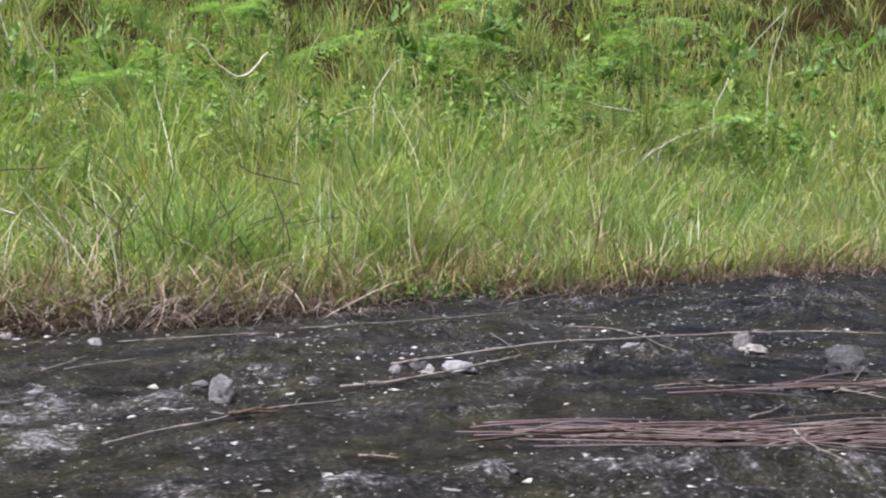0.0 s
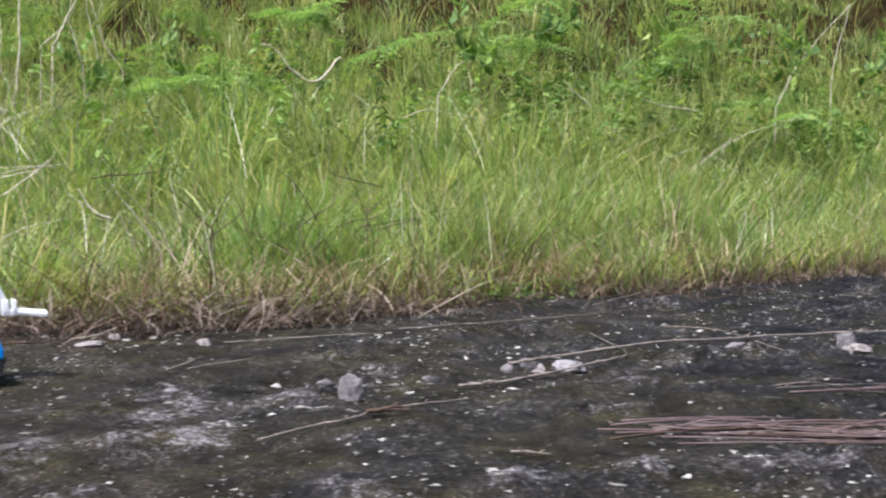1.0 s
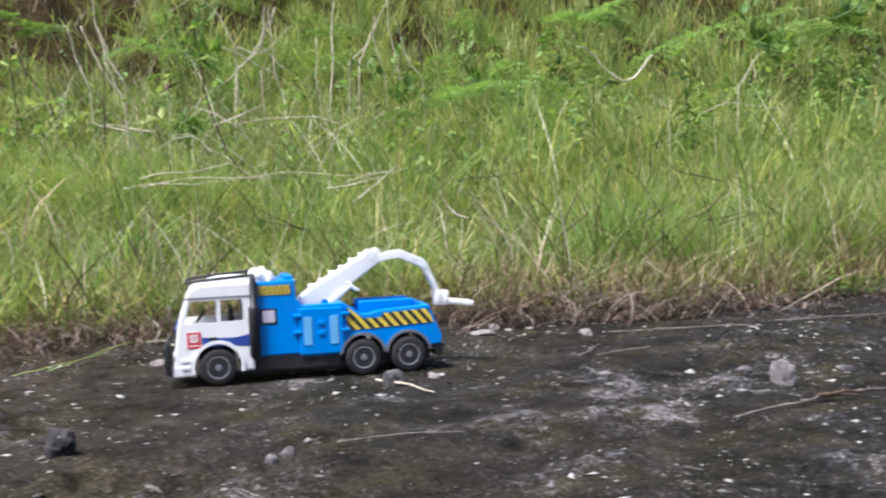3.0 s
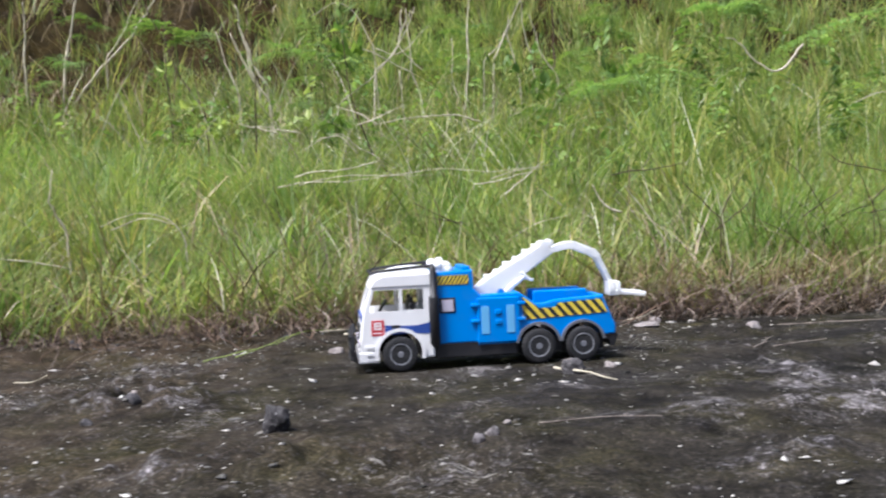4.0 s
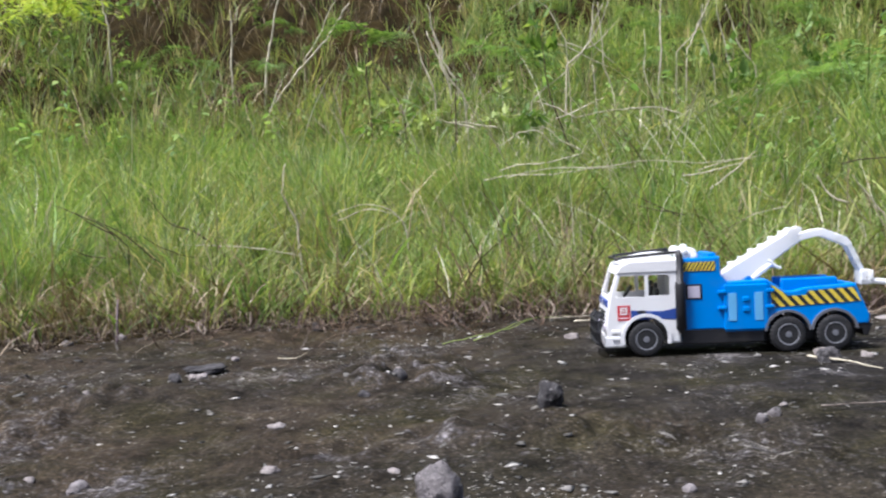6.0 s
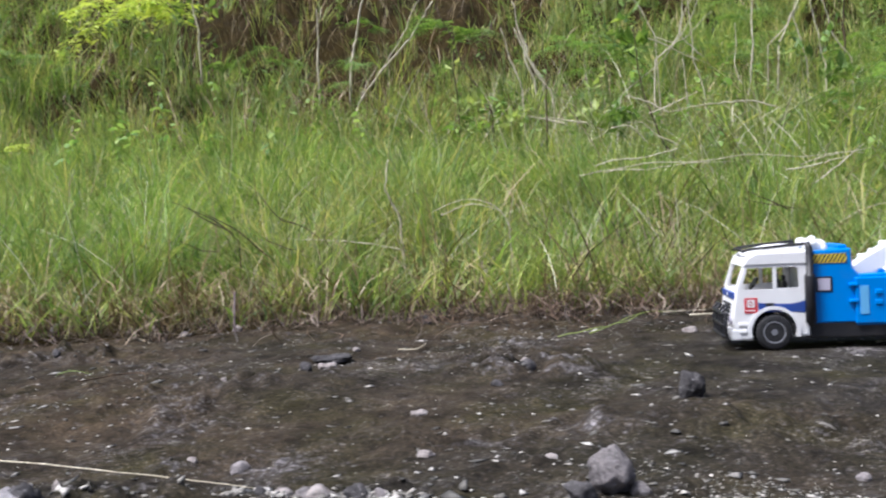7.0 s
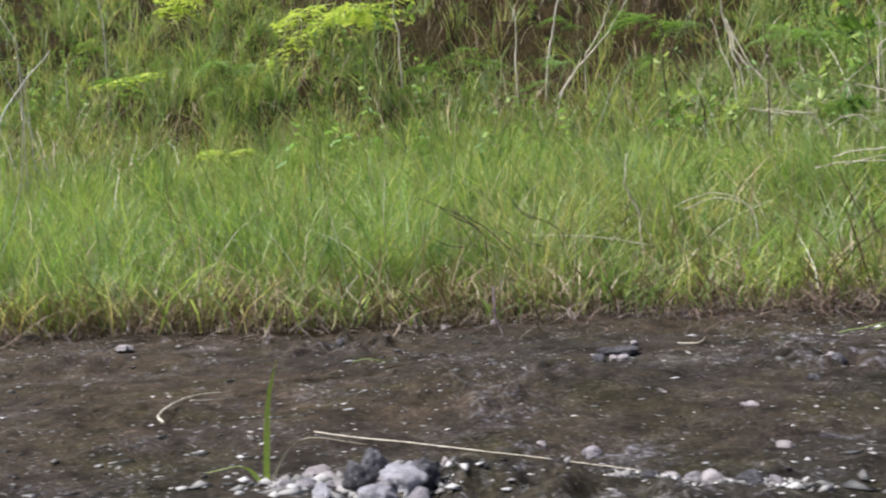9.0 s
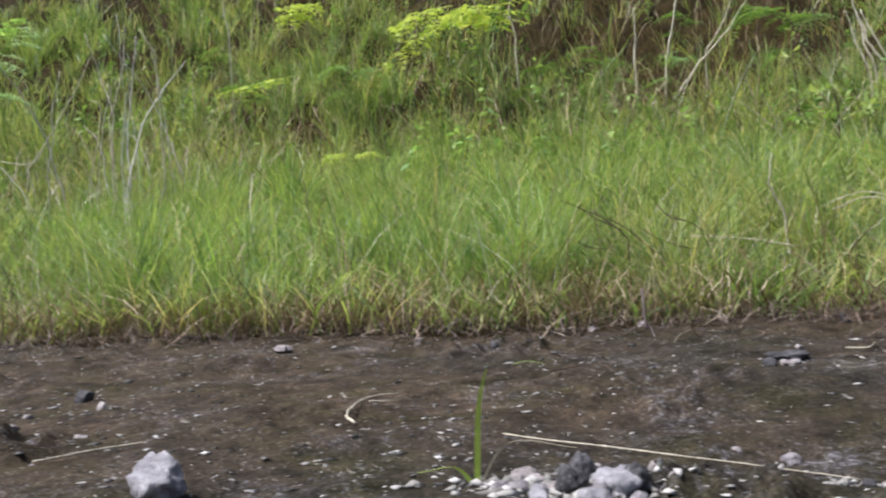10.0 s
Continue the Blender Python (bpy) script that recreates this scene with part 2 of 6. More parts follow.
WHITE = plastic("white_plastic", (0.85, 0.845, 0.83), 0.4, 0.07, glow_through=0.12)
BLUE = plastic("blue_plastic", (0.0, 0.195, 0.62), 0.34, 0.08)
BLACK = plastic("black_plastic", (0.011, 0.011, 0.013), 0.45, 0.16)
TYRE = plastic("black_tyre", (0.01, 0.01, 0.011), 0.8, 0.12)
RIM = plastic("grey_rim", (0.15, 0.155, 0.17), 0.45, 0.3)
LIP = plastic("pale_rim_edge", (0.21, 0.215, 0.23), 0.4, 0.2)
TRIM = plastic("grey_trim", (0.13, 0.135, 0.15), 0.4, 0.2)
BOOM = plastic("milky_plastic", (0.94, 0.94, 0.92), 0.45, 0.02, glow_through=0.4)
PALE_BLUE = plastic("pale_blue_panel", (0.13, 0.4, 0.68), 0.35, 0.1)
NAVY = plastic("navy_print", (0.02, 0.06, 0.27), 0.4, 0.1)
RED = plastic("red_print", (0.55, 0.05, 0.06), 0.4, 0.1)
SILVER = plastic("silver_print", (0.5, 0.47, 0.55), 0.3, 0.1)
HAZARD = stripes("hazard_sticker", 0.0118, -0.85)
HAZARD_SMALL = stripes("small_hazard_sticker", 0.0046, 0.6)


# ---- makers ----
def link(name, bm, material, parent=None, label="", smooth=False):
    me = bpy.data.meshes.new(name)
    bm.to_mesh(me)
    bm.free()
    if smooth:
        me.shade_smooth()
    me.materials.append(material)
    ob = new(name, me)
    if parent:
        ob.parent = parent
    if label:
        ob["label"] = label
    return ob


part = link


def raw(name, verts, faces, material, parent=None, smooth=True):
    """One mesh from arrays: verts (n, 3), faces a list of (k, size) index arrays."""
    me = bpy.data.meshes.new(name)
    me.vertices.add(len(verts))
    me.vertices.foreach_set("co", np.asarray(verts, dtype=np.float32).ravel())
    loops = np.concatenate([f.ravel() for f in faces]).astype(np.int32)
    sizes = np.concatenate([np.full(len(f), f.shape[1]) for f in faces])
    starts = np.concatenate([[0], np.cumsum(sizes)[:-1]]).astype(np.int32)
    me.loops.add(len(loops))
    me.loops.foreach_set("vertex_index", loops)
    me.polygons.add(len(sizes))
    me.polygons.foreach_set("loop_start", starts)
    me.update(calc_edges=True)
    me.validate()
    if smooth:
        me.shade_smooth()
    me.materials.append(material)
    ob = new(name, me)
    if parent:
        ob.parent = parent
    return ob


# ---- the lie of the land ----
# u runs along the grass edge, v across it, towards the bank; w is the way past the edge
EDGE_U = [-60.0, -8.5, -6.2, -4.67, -3.8, -3.18, -1.84, -0.9, -0.46, -0.07, 0.27, 0.63, 1.06, 1.5, 3.0, 9.0]
EDGE_V = [-54.0, -2.83, -0.85, 0.42, 1.0, 1.2, 1.42, 1.56, 1.68, 1.78, 1.86, 1.86, 1.86, 1.91, 1.95, 2.0]
BANK_W = [-0.4, -0.05, 0.0, 0.5, 1.0, 2.0, 3.0, 4.0, 5.0, 6.0, 7.5, 10.0, 30.0]
BANK_Z = [-0.08, -0.02, 0.0, 0.03, 0.08, 0.22, 0.42, 0.7, 1.15, 1.9, 3.0, 3.9, 5.0]
R2 = math.sqrt(0.5)
TRUCK_AT = (-0.793, 1.008)
TRUCK_TURN = 211.0


def floor_z(y):
    """The paving falls away gently towards the bank."""
    return -0.004 - 0.008 * np.clip(y, -1.5, 3.0)


def edge(u):
    return np.interp(u, EDGE_U, EDGE_V)


def place(u, w):
    """Plan place (x, y) of arrays u, w."""
    v = edge(u) + w
    return (-u - v) * R2, (-u + v) * R2


def waves(x, y, count, low, high, seed):
    """Smooth random relief in arrays: a sum of slanted sines, about -1 to 1."""
    rng = np.random.default_rng(seed)
    total = np.zeros(np.shape(x))
    for _ in range(count):
        a, k = rng.uniform(0, 2 * math.pi), rng.uniform(low, high)
        total = total + np.sin(k * (x * math.cos(a) + y * math.sin(a)) + rng.uniform(0, 6.28))
    return total / math.sqrt(count)


# worn pale crusts standing a little proud: x, y, radius
CRUSTS = [
    (-0.42, 0.99, 0.028), (-0.40, 0.89, 0.023), (-0.34, 0.81, 0.031), (-0.27, 1.05, 0.022), (-0.29, 0.98, 0.030), (-0.19, 0.67, 0.019), 
    (0.13, 0.71, 0.024), (0.17, 0.70, 0.017), (0.09, 1.09, 0.023), (0.23, 1.53, 0.031),
    (0.16, 1.10, 0.023), (0.30, 0.71, 0.021), (0.04, 0.69, 0.016), (-0.39, 0.78, 0.021), (-0.47, 0.75, 0.028), (-0.53, 0.71, 0.018), (-0.40, 0.62, 0.017),
    (-0.36, 0.63, 0.019), (-0.28, 1.01, 0.025), (-0.64, 0.85, 0.021), (-0.17, 0.65, 0.022), (-0.06, 0.65, 0.017), (-0.78, 0.95, 0.021), (-0.39, 0.95, 0.023),
    (-0.41, 0.59, 0.025), (-0.37, 0.61, 0.019), (-0.84, 0.44, 0.017), (-0.90, 0.36, 0.016), (-0.99, 0.66, 0.019), 
    (-1.07, 0.62, 0.020), (-1.02, 0.69, 0.020), (-1.02, 0.23, 0.023), (-1.10, 0.20, 0.015),
]


def wear(x, y):
    """How far the dark film is worn off the paving, 0 to about 1."""
    x, y = np.asarray(x, dtype=float), np.asarray(y, dtype=float)
    bent_x, bent_y = x + 0.007 * waves(x, y, 12, 25, 75, 51), y + 0.007 * waves(x, y, 12, 25, 75, 52)
    total = np.zeros(np.shape(x))
    for cx, cy, r in CRUSTS:
        total = np.maximum(total, np.exp(-(((bent_x - cx) ** 2 + (bent_y - cy) ** 2) / (1.5 * r * r))))
    return total


def ground_z(x, y):
    """Height of the paving."""
    x, y = np.asarray(x, dtype=float), np.asarray(y, dtype=float)
    big = waves(x, y, 9, 3, 11, 5)
    mid = waves(x, y, 14, 18, 50, 6)
    fine = waves(x, y, 16, 70, 190, 7)
    lumps = np.clip(waves(x, y, 10, 9, 24, 8) - 0.4, 0, 2)
    calm = np.clip((np.hypot(x - TRUCK_AT[0], y - TRUCK_AT[1]) - 0.16) / 0.2, 0.08, 1)
    near = np.clip((4.5 - np.hypot(x, y)) / 2, 0, 1)
    clods = np.clip(waves(x, y, 22, 230, 560, 14) - 0.55, 0, 1.6) * np.clip(0.35 + 0.9 * waves(x, y, 10, 8, 26, 15), 0, 1.3)
    knobs = np.clip(waves(x, y, 18, 90, 210, 16) - 0.8, 0, 1.5) * np.clip(0.5 + waves(x, y, 8, 5, 15, 17), 0, 1.3)
    return floor_z(y) + near * calm * (0.0022 * clods + 0.0042 * knobs + 0.006 * big + 0.0034 * mid + 0.002 * fine * (0.5 + lumps) + 0.011 * lumps * (0.6 + 0.4 * fine) + 0.009 * wear(x, y) * (0.65 + 0.35 * mid))


def bank_z(u, w):
    rough = np.clip(w - 3.2, 0, 1) * 0.075 * waves(u, w, 10, 9, 30, 13)
    return floor_z(place(u, w)[1]) + rough + np.interp(w, BANK_W, BANK_Z) + np.clip(w, 0, 1) * (0.035 * waves(u, w, 8, 1.5, 5, 11) + 0.015 * waves(u, w, 8, 6, 14, 12))


def sheet(xs, ys):
    n, m = len(xs), len(ys)
    gx, gy = np.meshgrid(xs, ys, indexing="ij")
    k = np.arange(n * m).reshape(n, m)
    quads = np.stack([k[:-1, :-1], k[1:, :-1], k[1:, 1:], k[:-1, 1:]], -1).reshape(-1, 4)
    return gx.ravel(), gy.ravel(), quads


far = np.array([0.3, 0.8, 1.6, 3, 6, 12, 25, 60, 150, 400, 1000, 2500])
gx, gy, quads = sheet(np.concatenate([-3.2 - far[::-1], np.arange(-3.2, -1.8, 0.014), np.arange(-1.8, 0.75, 0.0042), np.arange(0.75, 2.0, 0.012), 2.0 + far]),
                      np.concatenate([-1.0 - far[::-1], np.arange(-1.0, -0.32, 0.02), np.arange(-0.32, 1.6, 0.0042), np.arange(1.6, 3.4, 0.012), 3.4 + far]))
ground = raw("ground", np.stack([gx, gy, ground_z(gx, gy)], -1), [quads], PAVING)
worn = ground.data.attributes.new("wear", "FLOAT", "POINT")
lumpy = np.clip(waves(gx, gy, 10, 9, 24, 8) - 0.4, 0, 2)
bumpy = np.clip(waves(gx, gy, 18, 90, 210, 16) - 0.8, 0, 1.5) * np.clip(0.5 + waves(gx, gy, 8, 5, 15, 17), 0, 1.3)
worn.data.foreach_set("value", (wear(gx, gy) + 0.3 * lumpy + 0.45 * bumpy).astype(np.float32))
tagged(ground, "dark weathered paving with moss, silt and pale worn patches", "ground", kind="structure")

gu, gw, quads = sheet(np.concatenate([np.linspace(-60, -8.2, 12), np.linspace(-8, 8, 320), np.linspace(8.2, 60, 12)]),
                      np.concatenate([np.linspace(-0.4, 1, 40), np.linspace(1.05, 7.5, 150), np.linspace(8, 30, 10)]))
gx, gy = place(gu, gw)
bank = raw("bank", np.stack([gx, gy, bank_z(gu, gw)], -1), [quads[:, ::-1]], SOIL)
tagged(bank, "brown earth bank rising behind the grass verge", "bank", kind="structure")


# ---- grass ----
def blades(name, u, w, height, width, turn, lean, material, seed, drop=0.5, levels=4, lift=-0.004, sway=0.05):
    """Tapered, bent blades rooted on the slope at (u, w): arrays of one length."""
    rng = np.random.default_rng(seed)
    n = len(u)
    x, y = place(u, w)
    z = np.where(w < 0, ground_z(x, y), bank_z(u, w)) + lift
    face = turn + rng.uniform(-1.2, 1.2, n)
    s = np.linspace(0, 1, levels + 1)
    out = lean[:, None] * height[:, None] * (0.35 * s + 0.65 * s ** 2)
    up = height[:, None] * (s - drop * np.minimum(lean, 1.5)[:, None] * s ** 3 * 0.55)
    sway = rng.normal(0, sway, n)[:, None] * height[:, None] * np.sin(s * 5)
    cx = x[:, None] + np.cos(turn)[:, None] * out - np.sin(turn)[:, None] * sway
    cy = y[:, None] + np.sin(turn)[:, None] * out + np.cos(turn)[:, None] * sway
    cz = z[:, None] + up
    half = 0.5 * width[:, None] * (1 - s ** 2.5 * 0.92) * (0.7 + 0.6 * np.sin(s * 2.6))
    ax, ay = -np.sin(face)[:, None] * half, np.cos(face)[:, None] * half
    verts = np.stack([np.stack([cx - ax, cy - ay, cz], -1), np.stack([cx + ax, cy + ay, cz], -1)], 2).reshape(-1, 3)
    base = (np.arange(n) * 2 * (levels + 1))[:, None]
    quads = np.concatenate([base + np.array([[2 * j, 2 * j + 1, 2 * j + 3, 2 * j + 2]]) for j in range(levels)])
    return raw(name, verts, [quads], material)


def patchy(u, w, seed, low, high):
    return np.clip(0.5 + 0.5 * waves(u, w, 9, low, high, seed), 0, 1)


def tufts(rng, u, w, per, spread, lean):
    """Blades fanning out from tuft centres: their u, w, turn, lean and tuft number."""
    k = np.repeat(np.arange(len(u)), rng.poisson(per, len(u)))
    turn = rng.uniform(0, 2 * math.pi, len(k))
    off = np.abs(rng.normal(0, spread, len(k)))
    # plan turn to slope axes: u runs along (-1, -1), w along (-1, 1)
    du = -(np.cos(turn) + np.sin(turn)) * R2 * off
    dw = (np.sin(turn) - np.cos(turn)) * R2 * off
    return u[k] + du, w[k] + dw, turn + rng.normal(0, 0.5, len(k)), lean * rng.gamma(2.2, 0.45, len(k)), k


rng = np.random.default_rng(3)
n = 10500
u, w = rng.uniform(-6.0, 6.0, n), rng.power(0.9, n) * 2.3 + 0.06
w = w + 0.045 + 0.06 * waves(u, u * 0, 8, 3, 30, 22)
keep = rng.uniform(0, 1, n) < 0.04 + 1.15 * patchy(u, w, 21, 6, 20) ** 2.0
u, w = u[keep], w[keep]
big = 0.07 + 0.11 * patchy(u, w, 23, 1.5, 6) + 0.15 * patchy(u, w, 29, 8, 22) + rng.uniform(-0.06, 0.07, len(u))
u, w, turn, lean, k = tufts(rng, u, w, 24, 0.03, 0.72)
n = len(u)
tall = np.maximum(big[k] * rng.uniform(0.5, 1.25, n), 0.035) * np.clip(0.22 + w / 0.34, 0.2, 1)
verge = blades("verge_grass", u, w, tall, rng.gamma(4.0, 0.00042, n) + 0.0005, turn, lean, GRASS, 31)
tagged(verge, "lush yellow-green grass along the edge of the paving", "grass", kind="stuff")

n = 52000
u, w = rng.uniform(-6.0, 6.0, n), rng.power(0.85, n) * 3.2
tall = 0.05 + 0.1 * patchy(u, w, 26, 2, 8) + rng.uniform(-0.02, 0.06, n)
under = blades("undergrowth", u, w, tall, rng.uniform(0.002, 0.0045, n), rng.uniform(0, 6.28, n), rng.uniform(0.2, 1.6, n), DEEP_GRASS, 33, levels=3)
tagged(under, "short tangled green undergrowth between the grass tufts", "grass", kind="stuff")

n = 19000
u, w = rng.uniform(-8.0, 6.5, n), rng.uniform(1.3, 6.8, n)
bare = np.clip(1 - np.abs(u - 0.2) / 1.7, 0, 1) * 1.6
keep = rng.uniform(0, 1, n) < np.clip(1.1 - np.clip(w - 3.3, 0, 9) * (0.12 + 0.6 * np.clip(bare, 0, 1)), 0.1, 1) * (0.1 + 1.0 * patchy(u, w, 24, 5, 16) ** 1.5) * np.where((u > 1.9) & (w > 2.2), 0.7, 1)
u, w = u[keep], w[keep]
big = (0.09 + 0.19 * patchy(u, w, 25, 4, 12) + rng.uniform(-0.05, 0.06, len(u))) * np.clip(0.85 + (w - 2.6) * 0.25, 0.85, 1.3)
u, w, turn, lean, k = tufts(rng, u, w, 17, 0.05, 0.5)
n = len(u)
tall = np.maximum(big[k] * rng.uniform(0.45, 1.3, n), 0.05)
slope_grass = blades("slope_grass", u, w, tall, rng.uniform(0.003, 0.0085, n), turn, lean, DEEP_GRASS, 32)
tagged(slope_grass, "tall green grass growing up the bank", "grass", kind="stuff")

# tall arching clumps that stand out of the rest
n = 760
u, w = rng.uniform(-5.5, 4.5, n), rng.power(1.1, n) * 3.4 + 0.5
keep = rng.uniform(0, 1, n) < 0.15 + 1.1 * patchy(u, w, 45, 2, 8)
u, w = u[keep], w[keep]
big = rng.uniform(0.2, 0.42, len(u)) * np.clip(0.55 + w * 0.3, 0.55, 1)
u, w, turn, lean, k = tufts(rng, u, w, 48, 0.032, 0.75)
n = len(u)
clumps = blades("tall_grass", u, w, big[k] * rng.uniform(0.45, 1.15, n), rng.uniform(0.0022, 0.006, n), turn, lean, GRASS, 46, drop=0.75, levels=5)
tagged(clumps, "tall arching clumps of yellow-green grass", "grass", kind="stuff")

# lush, broad-bladed clumps, knee-high, where the bank is greenest
n = 520
u, w = rng.uniform(-5.8, -1.1, n), rng.uniform(0.95, 3.0, n)
keep = rng.uniform(0, 1, n) < 0.25 + 0.9 * patchy(u, w, 61, 2, 7)
u, w = u[keep], w[keep]
big = rng.uniform(0.32, 0.62, len(u)) * np.clip(0.55 + 0.5 * (w - 0.9), 0.5, 1)
u, w, turn, lean, k = tufts(rng, u, w, 42, 0.04, 0.62)
n = len(u)
lush = blades("lush_grass", u, w, big[k] * rng.uniform(0.4, 1.15, n), rng.uniform(0.003, 0.0085, n), turn, lean, DEEP_GRASS, 62, drop=0.85, levels=6)
tagged(lush, "lush knee-high arching green grass on the bank", "grass", kind="stuff")

# dead stalks standing among the green
n = 10500
u, w = rng.uniform(-7.0, 4.5, n), rng.power(0.4, n) * 4.5 + 0.02
tall = rng.uniform(0.1, 0.4, n) * np.clip(0.5 + w / 1.5, 0.5, 1)
dead = blades("dead_grass", u, w, tall, rng.uniform(0.0012, 0.0035, n), rng.uniform(0, 6.28, n), rng.uniform(0.1, 1.5, n), STRAW, 34, drop=0.8)
tagged(dead, "dead straw-coloured stalks among the green grass", "dry grass", kind="stuff")

# thin bleached seed stalks in the front grass
n = 3400
u, w = rng.uniform(-5.0, 4.2, n), rng.power(0.8, n) * 1.6 + 0.05
keep = rng.uniform(0, 1, n) < 0.15 + 1.0 * patchy(u, w, 71, 2, 9)
u, w = u[keep], w[keep]
n = len(u)
seed_stalks = blades("seed_stalks", u, w, rng.uniform(0.12, 0.36, n), rng.uniform(0.0009, 0.0019, n), rng.uniform(0, 6.28, n), rng.uniform(0.1, 1.2, n), DRY_STEM, 72, drop=0.6, levels=5)
tagged(seed_stalks, "thin bleached seed stalks standing in the grass", "dry grass", kind="stuff")

# dry stalks hanging over the bare upper bank
n = 3000
u, w = np.where(rng.uniform(0, 1, n) < 0.6, rng.normal(0.6, 1.4, n), rng.normal(3.0, 0.8, n)), rng.uniform(2.4, 6.6, n)
w = np.where(u < 1.9, np.maximum(w, 3.2), w)
hung = blades("bank_stalks", u, w, rng.uniform(0.15, 0.6, n), rng.uniform(0.002, 0.006, n), rng.uniform(0, 6.28, n), rng.uniform(0.05, 1.3, n), STRAW, 36, drop=0.9)
tagged(hung, "brown and grey dead stalks on the bare upper bank", "dry stalks", kind="stuff")


def foliage(name, u, w, height, leaves, size, material, seed, label):
    """Small leafy weeds: leaves set round thin shoots, as one mesh."""
    rng = np.random.default_rng(seed)
    k = np.repeat(np.arange(len(u)), rng.poisson(leaves, len(u)))
    n = len(k)
    x, y = place(u, w)
    z = bank_z(u, w)
    f = rng.uniform(0.25, 1.0, n)
    lean_x, lean_y = rng.normal(0, 0.3, len(u)), rng.normal(0, 0.3, len(u))
    cx, cy, cz = x[k] + lean_x[k] * f * height[k], y[k] + lean_y[k] * f * height[k], z[k] + f * height[k]
    a = rng.uniform(0, 6.28, n)
    rise = rng.uniform(-0.5, 0.5, n)
    length = size * rng.uniform(0.5, 1.4, n)
    dx, dy, dz = np.cos(a) * np.cos(rise), np.sin(a) * np.cos(rise), np.sin(rise)
    sx, sy = -np.sin(a), np.cos(a)
    tilt = rng.normal(0, 0.35, n)
    half = length * rng.uniform(0.14, 0.24, n)
    rows = []
    for t, wd in ((0.06, 0.0), (0.4, 1.0), (0.75, 0.75), (1.0, 0.0)):
        sag = -0.25 * t * t * length
        for s in ((-1, 1) if wd else (0,)):
            rows.append(np.stack([cx + dx * length * t + s * sx * half * wd, cy + dy * length * t + s * sy * half * wd, cz + dz * length * t + sag + s * tilt * half * wd], -1))
    leaf_verts = np.stack(rows, 1).reshape(-1, 3)
    base = (np.arange(n) * 6)[:, None]
    tris = np.concatenate([base + np.array([[0, 2, 1]]), base + np.array([[3, 4, 5]])])
    quads = base + np.array([[1, 2, 4, 3]])
    ob = raw(name, leaf_verts, [tris, quads], material)
    return tagged(ob, label, "weeds", kind="stuff")


n = 1300
u, w = rng.uniform(-8.0, 5.0, n), rng.uniform(1.5, 6.2, n)
keep = rng.uniform(0, 1, n) < np.clip(2.2 * patchy(u, w, 28, 1.0, 4) - 0.7, 0, 1) * np.where((np.abs(u - 0.2) < 1.3) & (w > 3.6), 0.25, 1)
u, w = u[keep], w[keep]
foliage("weed_foliage", u, w, rng.uniform(0.15, 0.45, len(u)), 26, 0.038, LEAF, 37, "soft green leafy weeds mixed into the bank grass")

n = 330
u, w = rng.uniform(-5.6, -1.3, n), rng.uniform(1.5, 3.6, n)
keep = rng.uniform(0, 1, n) < np.clip(2.0 * patchy(u, w, 63, 1.5, 5) - 0.5, 0, 1)
u, w = u[keep], w[keep]
foliage("bush_leaves", u, w, rng.uniform(0.35, 0.7, len(u)), 60, 0.045, LEAF, 64, "bushy soft green leaves over the tall grass")

n = 80
u, w = rng.uniform(-5.0, 1.6, n), rng.uniform(1.9, 4.2, n)
foliage("young_leaves", u, w, rng.uniform(0.15, 0.5, n), 18, 0.05, FERN, 49, "light green young leaves on thin shoots")

# root mat and dry litter where the verge meets the paving
n = 15000
u, w = rng.uniform(-4.5, 3.2, n), rng.normal(0.02, 0.1, n)
keep = rng.uniform(0, 1, n) < (0.6 + 0.9 * np.exp(-((u + 0.3) / 0.85) ** 2)) * (0.1 + 1.1 * patchy(u, w, 27, 3, 24) ** 1.5)
u, w = u[keep], w[keep]
n = len(u)
litter = blades("root_litter", u, w, rng.uniform(0.012, 0.085, n), rng.uniform(0.001, 0.0028, n), rng.uniform(0, 6.28, n), rng.uniform(0.5, 3.0, n), ROOT, 35, drop=0.6, lift=0.001, levels=5, sway=0.22)
tagged(litter, "brown tangle of dry roots and straw along the verge", "litter", kind="stuff")

# short dry straw standing at the foot of the grass
n = 15000
u, w = rng.uniform(-4.5, 4.0, n), np.abs(rng.normal(0.03, 0.17, n))
keep = rng.uniform(0, 1, n) < 0.15 + 0.95 * patchy(u, w, 53, 2, 12)
u, w = u[keep], w[keep]
n = len(u)
straw = blades("verge_straw", u, w, rng.uniform(0.03, 0.15, n), rng.uniform(0.001, 0.0026, n), rng.uniform(0, 6.28, n), rng.uniform(0.2, 1.6, n), STRAW, 54, drop=0.6)
tagged(straw, "short brown straw at the foot of the grass", "dry grass", kind="stuff")

# thicker bare roots at the foot of the verge
n = 1700
u, w = rng.uniform(-4.0, 2.4, n), rng.normal(0.015, 0.06, n)
keep = rng.uniform(0, 1, n) < (0.5 + 0.9 * np.exp(-((u + 0.3) / 0.85) ** 2)) * (0.3 + 0.7 * patchy(u, u * 0, 27, 3, 14))
u, w = u[keep], w[keep]
n = len(u)
roots = blades("bare_roots", u, w, rng.uniform(0.015, 0.05, n) + 0.045 * np.exp(-((u + 0.6) / 0.7) ** 2) * rng.uniform(0, 1, n), rng.uniform(0.0012, 0.0032, n), rng.uniform(0, 6.28, n), rng.uniform(0.7, 4.2, n), PALE_ROOT, 38, drop=0.6, lift=0.001, levels=7, sway=0.25)
tagged(roots, "thick bare brown roots and stalks at the verge", "roots", kind="stuff")

